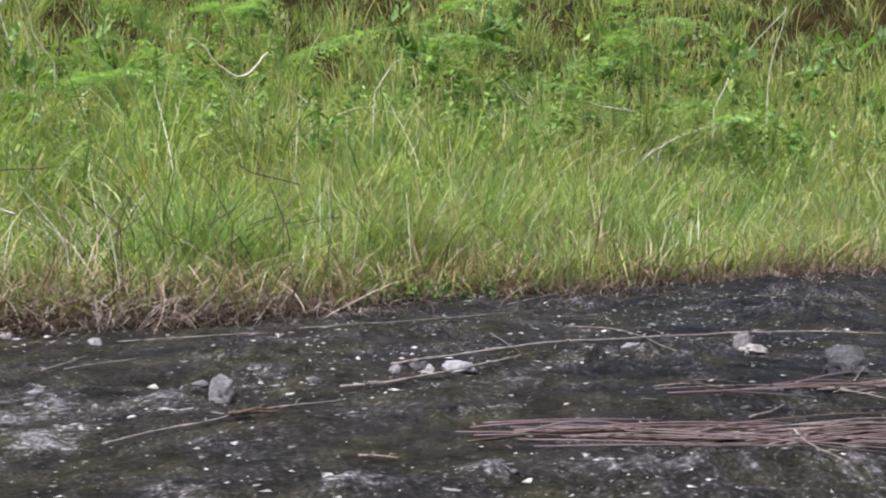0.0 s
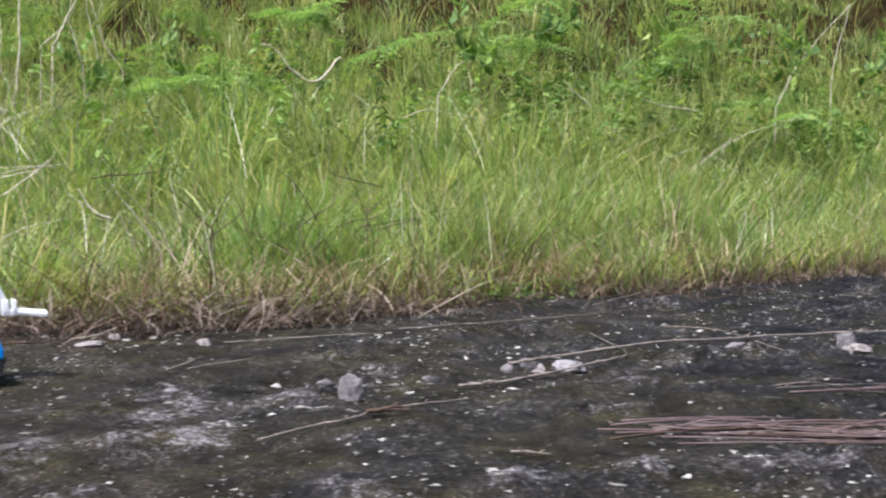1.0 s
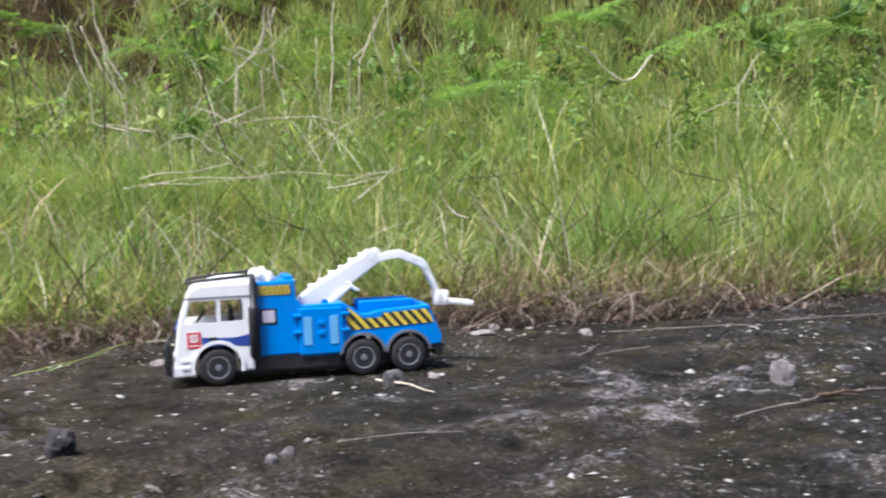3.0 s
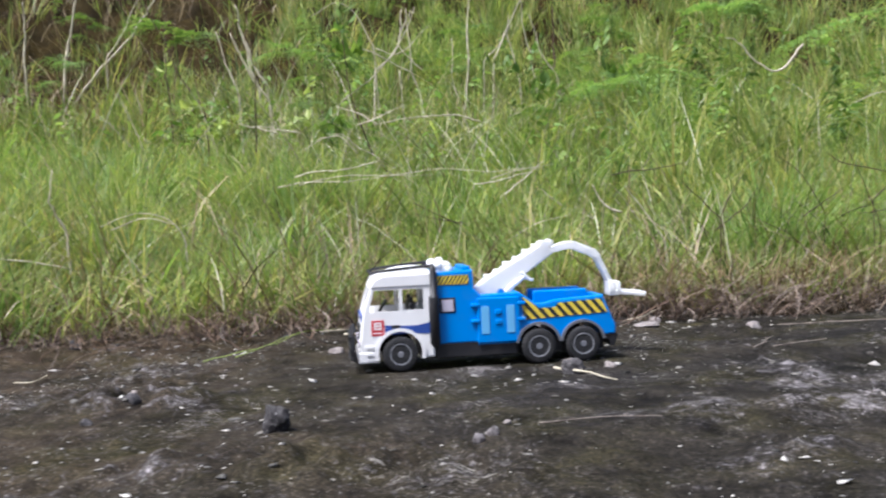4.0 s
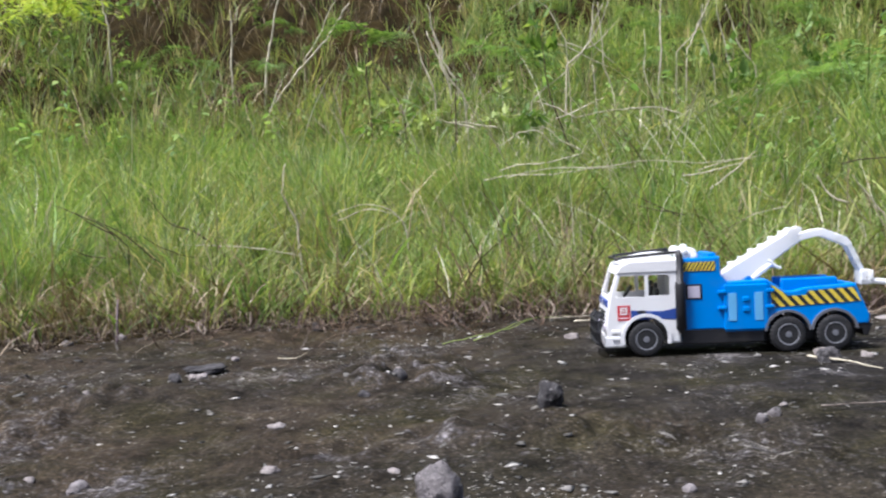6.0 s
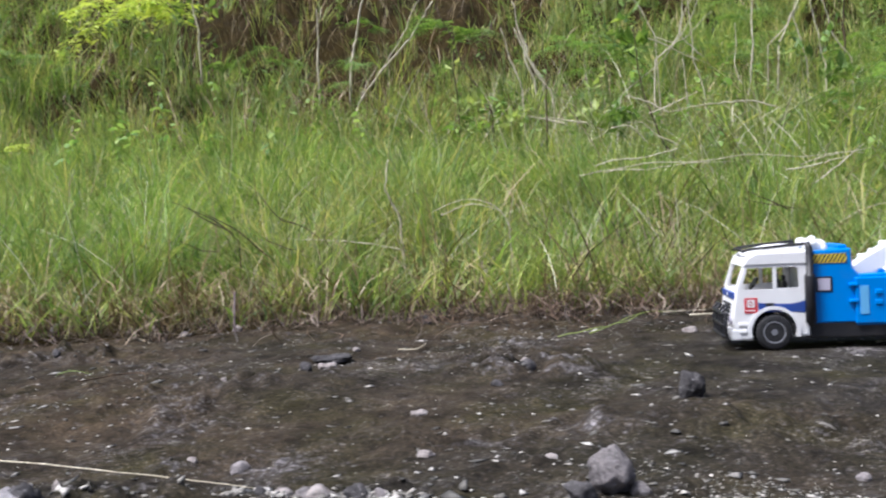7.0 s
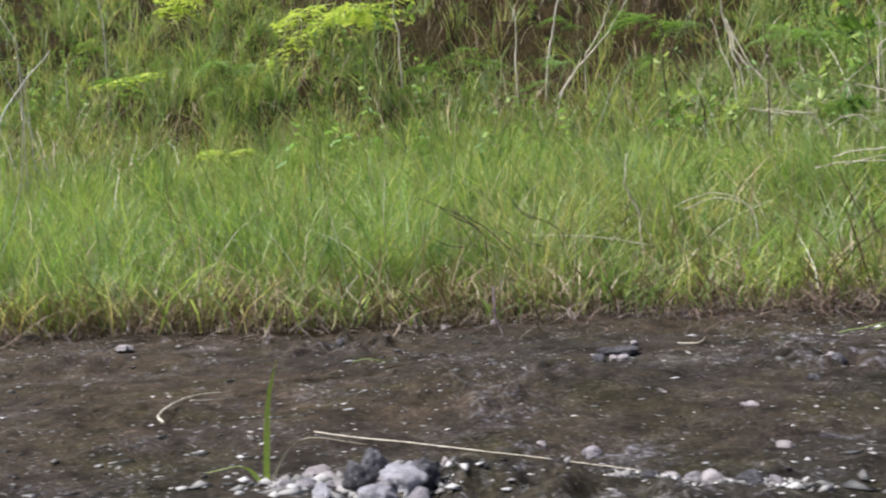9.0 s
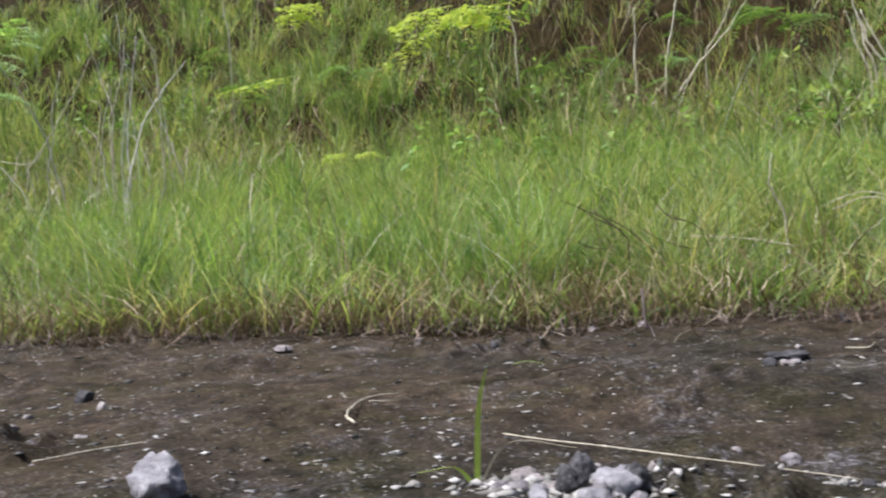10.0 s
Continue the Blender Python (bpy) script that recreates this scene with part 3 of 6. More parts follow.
# long fallen stalks lying along the verge
n = 1000
u, w = rng.uniform(-3.6, 2.6, n), rng.normal(-0.015, 0.06, n)
along = np.where(rng.uniform(0, 1, n) < 0.5, 0.785, 3.927) + rng.normal(0, 0.55, n)
fallen = blades("fallen_stalks", u, w, rng.uniform(0.012, 0.04, n), rng.uniform(0.0012, 0.0032, n), along, rng.uniform(2.5, 6.0, n), PALE_ROOT, 91, drop=1.15, lift=0.002, levels=8, sway=0.3)
tagged(fallen, "brown fallen stalks lying flat along the verge", "dry stalks", kind="stuff")

# the heaviest tangle, where roots and fallen stalks arch out over the paving
n = 330
u, w = rng.normal(-0.86, 0.2, n), rng.normal(-0.03, 0.07, n)
heap = blades("root_tangle", u, w, rng.uniform(0.025, 0.115, n), rng.uniform(0.0012, 0.0034, n), rng.uniform(0, 6.28, n), rng.uniform(0.6, 3.8, n), PALE_ROOT, 47, drop=0.58, lift=0.002, levels=7, sway=0.25)
tagged(heap, "arching tangle of bare brown roots spilling over the paving", "roots", kind="stuff")

# bleached dry stems in a loose mesh over the weeds
n = 1250
pick = rng.integers(0, 6, n)
u = np.array([-0.5, -1.0, -1.9, -3.4, -4.2, 3.1])[pick] + rng.normal(0, 0.45, n)
w = np.array([2.7, 1.9, 2.5, 1.9, 2.1, 2.2])[pick] + rng.normal(0, 0.55, n)
mesh = blades("dry_stems", u, np.maximum(w, 1.3), rng.uniform(0.25, 0.72, n), rng.uniform(0.0018, 0.004, n), rng.uniform(0, 6.28, n), rng.uniform(0.3, 1.9, n), DRY_STEM, 48, drop=0.5, levels=7)
tagged(mesh, "loose mesh of bleached dry stems over the weeds", "dry stems", kind="stuff")

# thin brown twigs tangled into the grass
n = 620
u, w = rng.normal(-1.1, 0.75, n), rng.uniform(0.03, 0.75, n)
twigs = blades("tangled_twigs", u, w, rng.uniform(0.08, 0.3, n), rng.uniform(0.0012, 0.0028, n), rng.uniform(0, 6.28, n), rng.uniform(0.3, 1.8, n), ROOT, 39, drop=0.35)
tagged(twigs, "thin brown dead twigs tangled into the verge grass", "twigs", kind="stuff")

# seedlings and moss in the litter at the foot of the verge
n = 46
pick = rng.integers(0, 4, n)
x = np.array([-0.065, 0.094, -0.005, 0.06])[pick] + rng.normal(0, 0.04, n)
y = np.array([2.07, 2.24, 2.105, 2.16])[pick] + rng.normal(0, 0.035, n)
u = -(x + y) * R2
foliage("seedlings", u, (y - x) * R2 - edge(u), rng.uniform(0.012, 0.045, n), 11, 0.017, LEAF, 40, "low green seedlings and moss beside the paving")


# ---- toy tow truck ----
def box(bm, x0, x1, y0, y1, z0, z1, bevel=0.0, segments=2):
    made = bmesh.ops.create_cube(bm, size=1, matrix=Matrix.Translation(((x0 + x1) / 2, (y0 + y1) / 2, (z0 + z1) / 2)) @ Matrix.Diagonal((abs(x1 - x0), abs(y1 - y0), abs(z1 - z0), 1)))
    if bevel:
        es = list({e for v in made["verts"] for e in v.link_edges})
        bmesh.ops.bevel(bm, geom=es, offset=bevel, segments=segments, affect="EDGES", profile=0.5)
    return bm


def prism(bm, outline, y0, y1, bevel=0.0, segments=2):
    """Extrude a side outline of (x, z) points from y0 to y1."""
    a = [bm.verts.new((x, y0, z)) for x, z in outline]
    b = [bm.verts.new((x, y1, z)) for x, z in outline]
    fs = [bm.faces.new(a), bm.faces.new(b[::-1])]
    for i in range(len(a)):
        j = (i + 1) % len(a)
        fs.append(bm.faces.new((a[j], a[i], b[i], b[j])))
    bmesh.ops.recalc_face_normals(bm, faces=fs)
    if bevel:
        es = list({e for f in fs[:2] for e in f.edges})
        bmesh.ops.bevel(bm, geom=es, offset=bevel, segments=segments, affect="EDGES", profile=0.5)
    return bm


def rod(bm, points, radius, sides=8):
    """Tube along points; radius a number or one per point."""
    pts = [Vector(p) for p in points]
    rad = radius if isinstance(radius, (list, tuple)) else [radius] * len(pts)
    rings = []
    for i, p in enumerate(pts):
        way = (pts[min(i + 1, len(pts) - 1)] - pts[max(i - 1, 0)]).normalized()
        side = way.cross(Vector((0.31, 0.87, 0.38))).normalized()
        top = side.cross(way)
        rings.append([bm.verts.new(p + rad[i] * (math.cos(a) * side + math.sin(a) * top)) for a in (2 * math.pi * k / sides for k in range(sides))])
    for a, b in zip(rings, rings[1:]):
        for k in range(sides):
            bm.faces.new((a[k], a[(k + 1) % sides], b[(k + 1) % sides], b[k]))
    bm.faces.new(rings[0][::-1])
    bm.faces.new(rings[-1])
    return bm


def lathe(bm, profile, centre, steps=32):
    """Turn (radius, y) points round the axle through centre."""
    rings = []
    for r, y in profile:
        rings.append([bm.verts.new((centre[0] + r * math.cos(a), centre[1] + y, centre[2] + r * math.sin(a))) for a in (2 * math.pi * k / steps for k in range(steps))])
    for a, b in zip(rings, rings[1:]):
        for k in range(steps):
            bm.faces.new((a[k], a[(k + 1) % steps], b[(k + 1) % steps], b[k]))
    bm.faces.new(rings[0])
    bm.faces.new(rings[-1][::-1])
    bmesh.ops.recalc_face_normals(bm, faces=bm.faces)
    return bm


def carve(bm, cutters):
    """bm minus each cutter, as a new bmesh."""
    me = bpy.data.meshes.new("solid")
    bm.to_mesh(me)
    bm.free()
    ob = new("solid", me)
    tools = []
    for c in cutters:
        tm = bpy.data.meshes.new("cutter")
        bmesh.ops.recalc_face_normals(c, faces=c.faces)
        c.to_mesh(tm)
        c.free()
        tools.append(new("cutter", tm))
        mod = ob.modifiers.new("cut", "BOOLEAN")
        mod.operation, mod.solver, mod.object = "DIFFERENCE", "EXACT", tools[-1]
    bpy.context.view_layer.update()
    done = ob.evaluated_get(bpy.context.evaluated_depsgraph_get()).to_mesh()
    result = bmesh.new()
    result.from_mesh(done)
    for o in (ob, *tools):
        old = o.data
        bpy.data.objects.remove(o)
        bpy.data.meshes.remove(old)
    return result


def cylinder(x, z, r, y0, y1, steps=32):
    return lathe(bmesh.new(), [(r, y0), (r, y1)], (x, 0, z), steps)


def arch(bm, x, z, r_in, r_out, y0, y1, a0, a1, steps=18):
    ring = []
    for k in range(steps + 1):
        a = radians(a0 + (a1 - a0) * k / steps)
        ring.append([bm.verts.new((x + r * math.cos(a), y, z + r * math.sin(a))) for r, y in ((r_in, y0), (r_out, y0), (r_out, y1), (r_in, y1))])
    for a, b in zip(ring, ring[1:]):
        for k in range(4):
            bm.faces.new((a[k], a[(k + 1) % 4], b[(k + 1) % 4], b[k]))
    bm.faces.new(ring[0])
    bm.faces.new(ring[-1][::-1])
    bmesh.ops.recalc_face_normals(bm, faces=bm.faces)
    return bm


WHEEL_R = 0.0215
AXLES = (0.104, -0.062, -0.116)


def wheel(parent, x, y, side):
    """Ribbed tyre with a dished grey rim; side is +1 on the truck's left."""
    bm = bmesh.new()
    r, wd, steps = WHEEL_R, 0.0085, 52
    rings = []
    for rad, across in ((0.0125, wd), (0.0145, wd + 0.0006), (0.0185, wd), (r, wd - 0.0018), (r, 0.0008), (r, -0.0008), (r, -wd + 0.0018), (0.0185, -wd), (0.0125, -wd)):
        ring = []
        for k in range(steps):
            a = 2 * math.pi * (k + (0.5 if across < 0 else 0)) / steps
            cut_in = 0.0013 if rad == r and k % 2 else 0.0
            ring.append(bm.verts.new((x + (rad - cut_in) * math.cos(a), y + across, r + (rad - cut_in) * math.sin(a))))
        rings.append(ring)
    for p, q in zip(rings, rings[1:]):
        for k in range(steps):
            bm.faces.new((p[k], p[(k + 1) % steps], q[(k + 1) % steps], q[k]))
    bm.faces.new(rings[0])
    bm.faces.new(rings[-1][::-1])
    bmesh.ops.recalc_face_normals(bm, faces=bm.faces)
    hub = part("wheel", bm, TYRE, parent, "black rubbery tyre with blocky tread")
    bm = bmesh.new()
    o = side * wd
    lathe(bm, [(0.0001, o * 0.95), (0.0045, o * 0.95), (0.0052, o * 0.8), (0.006, o * 0.62), (0.0098, o * 0.58), (0.0116, o * 0.98), (0.0128, o * 1.02), (0.013, o * 0.6)], (x, y, r))
    rim = part("rim", bm, RIM, hub, "dull grey moulded rim")
    bm = lathe(bmesh.new(), [(0.0112, o * 0.9), (0.0116, o * 1.06), (0.0126, o * 1.08), (0.0131, o * 0.95)], (x, y, r))
    part("rim_edge", bm, LIP, hub, "pale edge of the rim")
    part("hub_cap", lathe(bmesh.new(), [(0.0001, o * 1.06), (0.0034, o * 1.06), (0.0042, o * 0.9)], (x, y, r), 16), RIM, hub)
    bm = bmesh.new()
    for k in range(8):
        a = 2 * math.pi * k / 8
        lathe(bm, [(0.0009, o * 0.55), (0.0009, o * 0.76), (0.0004, o * 0.8)], (x + 0.0079 * math.cos(a), y, r + 0.0079 * math.sin(a)), 8)
    part("wheel_nuts", bm, RIM, hub)
    return hub


def build_truck():
    truck = new("toy_tow_truck")
    tagged(truck, "toy tow truck with white cab, blue body and white boom", "toy truck")
    half = 0.044
    # cab shell
    outline = [(0.063, 0.016), (0.132, 0.012), (0.149, 0.013), (0.151, 0.04), (0.148, 0.062), (0.1455, 0.076), (0.136, 0.104), (0.131, 0.111), (0.122, 0.1155), (0.1, 0.1175), (0.063, 0.1165)]
    shell = prism(bmesh.new(), outline, -half, half, 0.0028, 3)
    inner = prism(bmesh.new(), [(0.066, 0.03), (0.145, 0.03), (0.1445, 0.062), (0.142, 0.076), (0.1325, 0.103), (0.127, 0.11), (0.1, 0.113), (0.066, 0.113)], -half + 0.003, half - 0.003)
    win_a = prism(bmesh.new(), [(0.1035, 0.072), (0.1385, 0.072), (0.1375, 0.08), (0.1325, 0.0975), (0.1035, 0.0975)], -0.06, 0.06, 0.002, 2)
    win_b = prism(bmesh.new(), [(0.0745, 0.073), (0.0995, 0.073), (0.0995, 0.0975), (0.077, 0.0975), (0.0745, 0.095)], -0.06, 0.06, 0.001, 2)
    screen = box(bmesh.new(), 0.128, 0.17, -half + 0.005, half - 0.005, 0.0715, 0.0995)
    well = cylinder(AXLES[0], WHEEL_R + 0.001, 0.0262, -0.06, 0.06)
    cab = part("cab", carve(shell, [inner, win_a, win_b, screen, well]), WHITE, truck, "glossy white moulded cab with open windows")
    for s in (-1, 1):
        part("fender", arch(bmesh.new(), AXLES[0], WHEEL_R + 0.001, 0.0258, 0.0298, s * (half - 0.004), s * (half + 0.0022), -14, 194), WHITE, cab)
    bm = bmesh.new()
    prism(bm, [(0.064, 0.1), (0.1375, 0.1), (0.133, 0.1095), (0.122, 0.1148), (0.064, 0.116)], -half - 0.0012, half + 0.0012, 0.002, 3)
    visor = prism(bmesh.new(), [(0.067, 0.09), (0.14, 0.09), (0.134, 0.1), (0.128, 0.109), (0.12, 0.1125), (0.067, 0.1125)], -half + 0.003, half - 0.003)
    part("roof_cap", carve(bm, [visor]), WHITE, cab)
    # cab details
    for s in (-1, 1):
        bm = bmesh.new()
        prism(bm, [(0.066, 0.044), (0.066, 0.0585), (0.073, 0.0565), (0.083, 0.0545), (0.1, 0.0548), (0.121, 0.0565), (0.121, 0.045), (0.09, 0.0455)], s * (half - 0.001), s * (half + 0.0004))
        part("door_stripe", bm, NAVY, cab, "navy blue swoosh print")
        bm = bmesh.new()
        box(bm, 0.122, 0.137, s * (half - 0.001), s * (half + 0.0006), 0.0445, 0.0625)
        badge = part("door_badge", bm, RED, cab, "square red sticker with a pale mark")
        bm = bmesh.new()
        for x0, x1, z0, z1 in ((0.1255, 0.134, 0.0585, 0.0603), (0.1255, 0.134, 0.0515, 0.0533), (0.1255, 0.1275, 0.0533, 0.0585), (0.132, 0.134, 0.0533, 0.0585), (0.1287, 0.1312, 0.0548, 0.0572), (0.1245, 0.1355, 0.047, 0.0482)):
            box(bm, x0, x1, s * half, s * (half + 0.0009), z0, z1)
        part("mark", bm, WHITE, badge)
        bm = box(bmesh.new(), 0.1035, 0.1135, s * (half - 0.001), s * (half + 0.0016), 0.0525, 0.056, 0.0006)
        part("door_handle", bm, BLACK, cab, "small black door handle")
        bm = bmesh.new()
        for z in (0.021, 0.029):
            box(bm, 0.1345, 0.1445, s * (half - 0.001), s * (half + 0.0014), z, z + 0.0045, 0.0008)
        part("step", bm, WHITE, cab)
    bm = box(bmesh.new(), 0.1435, 0.1492, -half + 0.004, half - 0.004, 0.061, 0.0685, 0.0006)
    stripe = part("front_stripe", bm, NAVY, cab, "navy band across the nose")
    part("mark", box(bmesh.new(), 0.147, 0.1497, -0.003, 0.003, 0.063, 0.067), WHITE, stripe)
    for s in (-1, 1):
        bm = lathe(bmesh.new(), [(0.0001, -0.001), (0.005, -0.001), (0.0056, 0.001), (0.0046, 0.0022), (0.0001, 0.0026)], (0, 0, 0), 20)
        bm.transform(Matrix.Translation((0.1505, s * 0.031, 0.036)) @ Matrix.Rotation(-math.pi / 2, 4, "Z"))
        part("headlight", bm, SILVER, cab, "round silver headlight", True)
    bm = bmesh.new()
    for k in range(5):
        box(bm, 0.148, 0.1519, -0.023, 0.023, 0.034 + 0.0047 * k, 0.0362 + 0.0047 * k, 0.0005)
    part("grille", bm, BLACK, cab, "black slatted grille")
    part("bumper", box(bmesh.new(), 0.14, 0.1535, -half - 0.0005, half + 0.0005, 0.0125, 0.026, 0.002, 3), WHITE, cab)
    # bull bar
    bm = bmesh.new()
    for y in (-0.033, -0.012, 0.012, 0.033):
        rod(bm, [(0.152, y, 0.013), (0.16, y, 0.016), (0.1615, y, 0.03), (0.1605, y, 0.046), (0.155, y, 0.052)], 0.0019)
    for z in (0.018, 0.031, 0.044):
        rod(bm, [(0.1575, -0.045, z), (0.1615, -0.038, z), (0.1625, 0, z), (0.1615, 0.038, z), (0.1575, 0.045, z)], 0.0018)
    for s in (-1, 1):
        rod(bm, [(0.158, s * 0.045, 0.016), (0.16, s * 0.047, 0.03), (0.158, s * 0.045, 0.046)], 0.0021)
    part("bull_bar", bm, BLACK, truck, "black tubular bull bar")
    # seats, wheel and dash in the cab
    for s in (-1, 1):
        bm = box(bmesh.new(), 0.08, 0.104, s * 0.02 - 0.012, s * 0.02 + 0.012, 0.052, 0.064, 0.003)
        box(bm, 0.084, 0.09, s * 0.02 - 0.009, s * 0.02 + 0.009, 0.06, 0.081, 0.003)
        box(bm, 0.085, 0.0895, s * 0.02 - 0.005, s * 0.02 + 0.005, 0.08, 0.087, 0.002)
        part("seat", bm, BLACK, cab, "black moulded cab seat")
    bm = box(bmesh.new(), 0.13, 0.1425, -half + 0.004, half - 0.004, 0.055, 0.0695, 0.003)
    part("dashboard", bm, WHITE, cab)
    bm = lathe(bmesh.new(), [(0.0065, -0.0012), (0.0085, -0.0012), (0.0085, 0.0012), (0.0065, 0.0012)], (0, 0, 0), 20)
    bm.transform(Matrix.Translation((0.1215, 0.02, 0.078)) @ Matrix.Rotation(radians(55), 4, "Y") @ Matrix.Rotation(math.pi / 2, 4, "X"))
    part("steering_wheel", bm, BLACK, cab)
    part("cab_floor", box(bmesh.new(), 0.066, 0.145, -half + 0.003, half - 0.003, 0.049, 0.0525), WHITE, cab)
    # roof rails with the exhaust stacks
    for s in (-1, 1):
        bm = bmesh.new()
        rod(bm, [(0.136, s * 0.03, 0.1165), (0.128, s * 0.034, 0.119), (0.1, s * 0.038, 0.1215), (0.068, s * 0.04, 0.1235), (0.0625, s * 0.0405, 0.1235)], 0.0019)
        part("roof_rail", bm, BLACK, truck)
        bm = bmesh.new()
        rod(bm, [(0.0625, s * 0.0462, 0.028), (0.0625, s * 0.0462, 0.0305), (0.0625, s * 0.0462, 0.0325), (0.0625, s * 0.0462, 0.0855), (0.0625, s * 0.0462, 0.088), (0.0625, s * 0.0462, 0.089), (0.0625, s * 0.0462, 0.119), (0.064, s * 0.043, 0.1245)],
            [0.003, 0.0034, 0.0062, 0.0062, 0.0056, 0.004, 0.004, 0.0034], 14)
        part("exhaust_pipe", bm, BLACK, truck, "tall black upright exhaust", True)
    part("rail_crossbar", rod(bmesh.new(), [(0.133, -0.032, 0.1175), (0.136, -0.01, 0.118), (0.136, 0.01, 0.118), (0.133, 0.032, 0.1175)], 0.0017), BLACK, truck)
    bm = bmesh.new()
    for s in (-1, 1):
        rod(bm, [(0.112, s * 0.026, 0.117), (0.1, s * 0.018, 0.1195), (0.085, s * 0.012, 0.1205), (0.066, s * 0.012, 0.1195)], [0.002, 0.0022, 0.0024, 0.0024], 10)
    part("air_horn", bm, WHITE, truck, "", True)
    bm = bmesh.new()
    for k, (x, y, z, r) in enumerate(((0.052, 0.028, 0.1215, 0.0075), (0.046, 0.022, 0.123, 0.0075), (0.056, 0.02, 0.1215, 0.006), (0.05, -0.01, 0.123, 0.008), (0.048, -0.026, 0.1215, 0.0075), (0.06, 0.012, 0.1265, 0.005), (0.044, 0.03, 0.1195, 0.005), (0.055, 0.034, 0.1265, 0.0042), (0.041, 0.014, 0.1195, 0.006), (0.05, 0.006, 0.13, 0.0045), (0.057, -0.02, 0.127, 0.005))):
        bmesh.ops.create_uvsphere(bm, u_segments=14, v_segments=10, radius=r * 1.15, matrix=Matrix.Translation((x, y, z - 0.003)) @ Matrix.Diagonal((1.05, 1, 0.9, 1)))
    part("beacon", bm, BOOM, truck, "lumpy milky-white roof beacons", True)
    # blue body
    body_half = 0.0415
    bm = prism(bmesh.new(), [(0.0595, 0.03), (0.0595, 0.115), (0.0145, 0.1165), (0.0135, 0.094), (0.006, 0.086), (-0.04, 0.087), (-0.046, 0.083), (-0.061, 0.0725), (-0.07, 0.072), (-0.084, 0.0755),
                             (-0.143, 0.0785), (-0.1475, 0.066), (-0.158, 0.041), (-0.157, 0.031), (-0.145, 0.03), (-0.03, 0.026), (0.01, 0.026), (0.012, 0.03)], -body_half, body_half, 0.002, 2)
    wells = [cylinder(x, WHEEL_R + 0.001, 0.0255, -0.06, 0.06) for x in AXLES[1:]]
    bed = box(bmesh.new(), -0.136, -0.05, -body_half + 0.009, body_half - 0.009, 0.066, 0.12)
    deck = box(bmesh.new(), -0.035, 0.008, -0.026, 0.026, 0.075, 0.12)
    body = part("body", carve(bm, [*wells, bed, deck]), BLUE, truck, "bright blue moulded wrecker body")
    for s in (-1, 1):
        bm = bmesh.new()
        box(bm, -0.04, 0.0115, s * (body_half - 0.002), s * (body_half + 0.003), 0.0285, 0.0825, 0.0015)
        for x in (0.0135, -0.042):
            for z in (0.053, 0.072):
                box(bm, x - 0.005, x + 0.005, s * (body_half - 0.002), s * (body_half + 0.0042), z, z + 0.0042, 0.001)
        for z in (0.05, 0.062):
            box(bm, -0.018, -0.01, s * (body_half + 0.001), s * (body_half + 0.0045), z, z + 0.006, 0.0012)
        part("side_locker", bm, BLUE, body)
    for s in (-1, 1):
        for x0 in (-0.0335, -0.003):
            part("locker_panel", box(bmesh.new(), x0, x0 + 0.0095, s * (body_half + 0.002), s * (body_half + 0.0036), 0.0395, 0.0725, 0.0004), PALE_BLUE, body, "pale translucent blue panel")
        bm = box(bmesh.new(), 0.0365, 0.0555, s * (body_half - 0.001), s * (body_half + 0.0008), 0.0665, 0.0845, 0.0006)
        pane = part("sleeper_window", bm, BLACK, body, "printed sleeper window with a black frame")
        part("pane", box(bmesh.new(), 0.039, 0.053, s * body_half, s * (body_half + 0.0013), 0.0685, 0.0825), SILVER, pane)
        part("top_hazard_sticker", box(bmesh.new(), 0.02, 0.0575, s * (body_half - 0.001), s * (body_half + 0.0007), 0.1, 0.111), HAZARD_SMALL, body, "yellow and black hazard stripes")
        bm = prism(bmesh.new(), [(-0.0445, 0.0535), (-0.0435, 0.0805), (-0.0475, 0.079), (-0.0635, 0.0665), (-0.0835, 0.0665), (-0.087, 0.0715), (-0.1405, 0.074), (-0.1475, 0.0575)], s * (body_half - 0.001), s * (body_half + 0.0007))
        part("side_hazard_sticker", bm, HAZARD, body, "yellow and black hazard stripes")
        for x in AXLES[1:]:
            part("wheel_arch", arch(bmesh.new(), x, WHEEL_R + 0.001, 0.025, 0.0278, s * (body_half - 0.006), s * (body_half + 0.0035), 8, 172), TRIM, truck, "thin grey wheel arch trim")
        part("bed_rail", box(bmesh.new(), -0.128, -0.062, s * 0.018 - 0.0042, s * 0.018 + 0.0042, 0.064, 0.0855, 0.0018), BLUE, body)
        bm = lathe(bmesh.new(), [(0.0001, -0.003), (0.0038, -0.003), (0.0038, 0.003), (0.0001, 0.003)], (-0.02, s * 0.034, 0.0875), 16)
        part("winch_cap", bm, BLUE, body)
    part("sleeper_fin", box(bmesh.new(), 0.016, 0.026, -0.03, 0.03, 0.113, 0.1205, 0.0015), BLUE, body)
    # chassis
    bm = box(bmesh.new(), -0.145, 0.064, -0.03, 0.03, 0.0125, 0.031, 0.001)
    box(bm, -0.036, 0.062, -0.0405, 0.0405, 0.013, 0.0305, 0.0015)
    part("chassis", bm, BLACK, truck, "black chassis skirt")
    bm = prism(bmesh.new(), [(-0.14, 0.031), (-0.157, 0.032), (-0.161, 0.03), (-0.156, 0.016), (-0.151, 0.016), (-0.149, 0.024), (-0.14, 0.024)], -0.04, 0.04, 0.001)
    part("rear_bumper", bm, BLACK, truck)
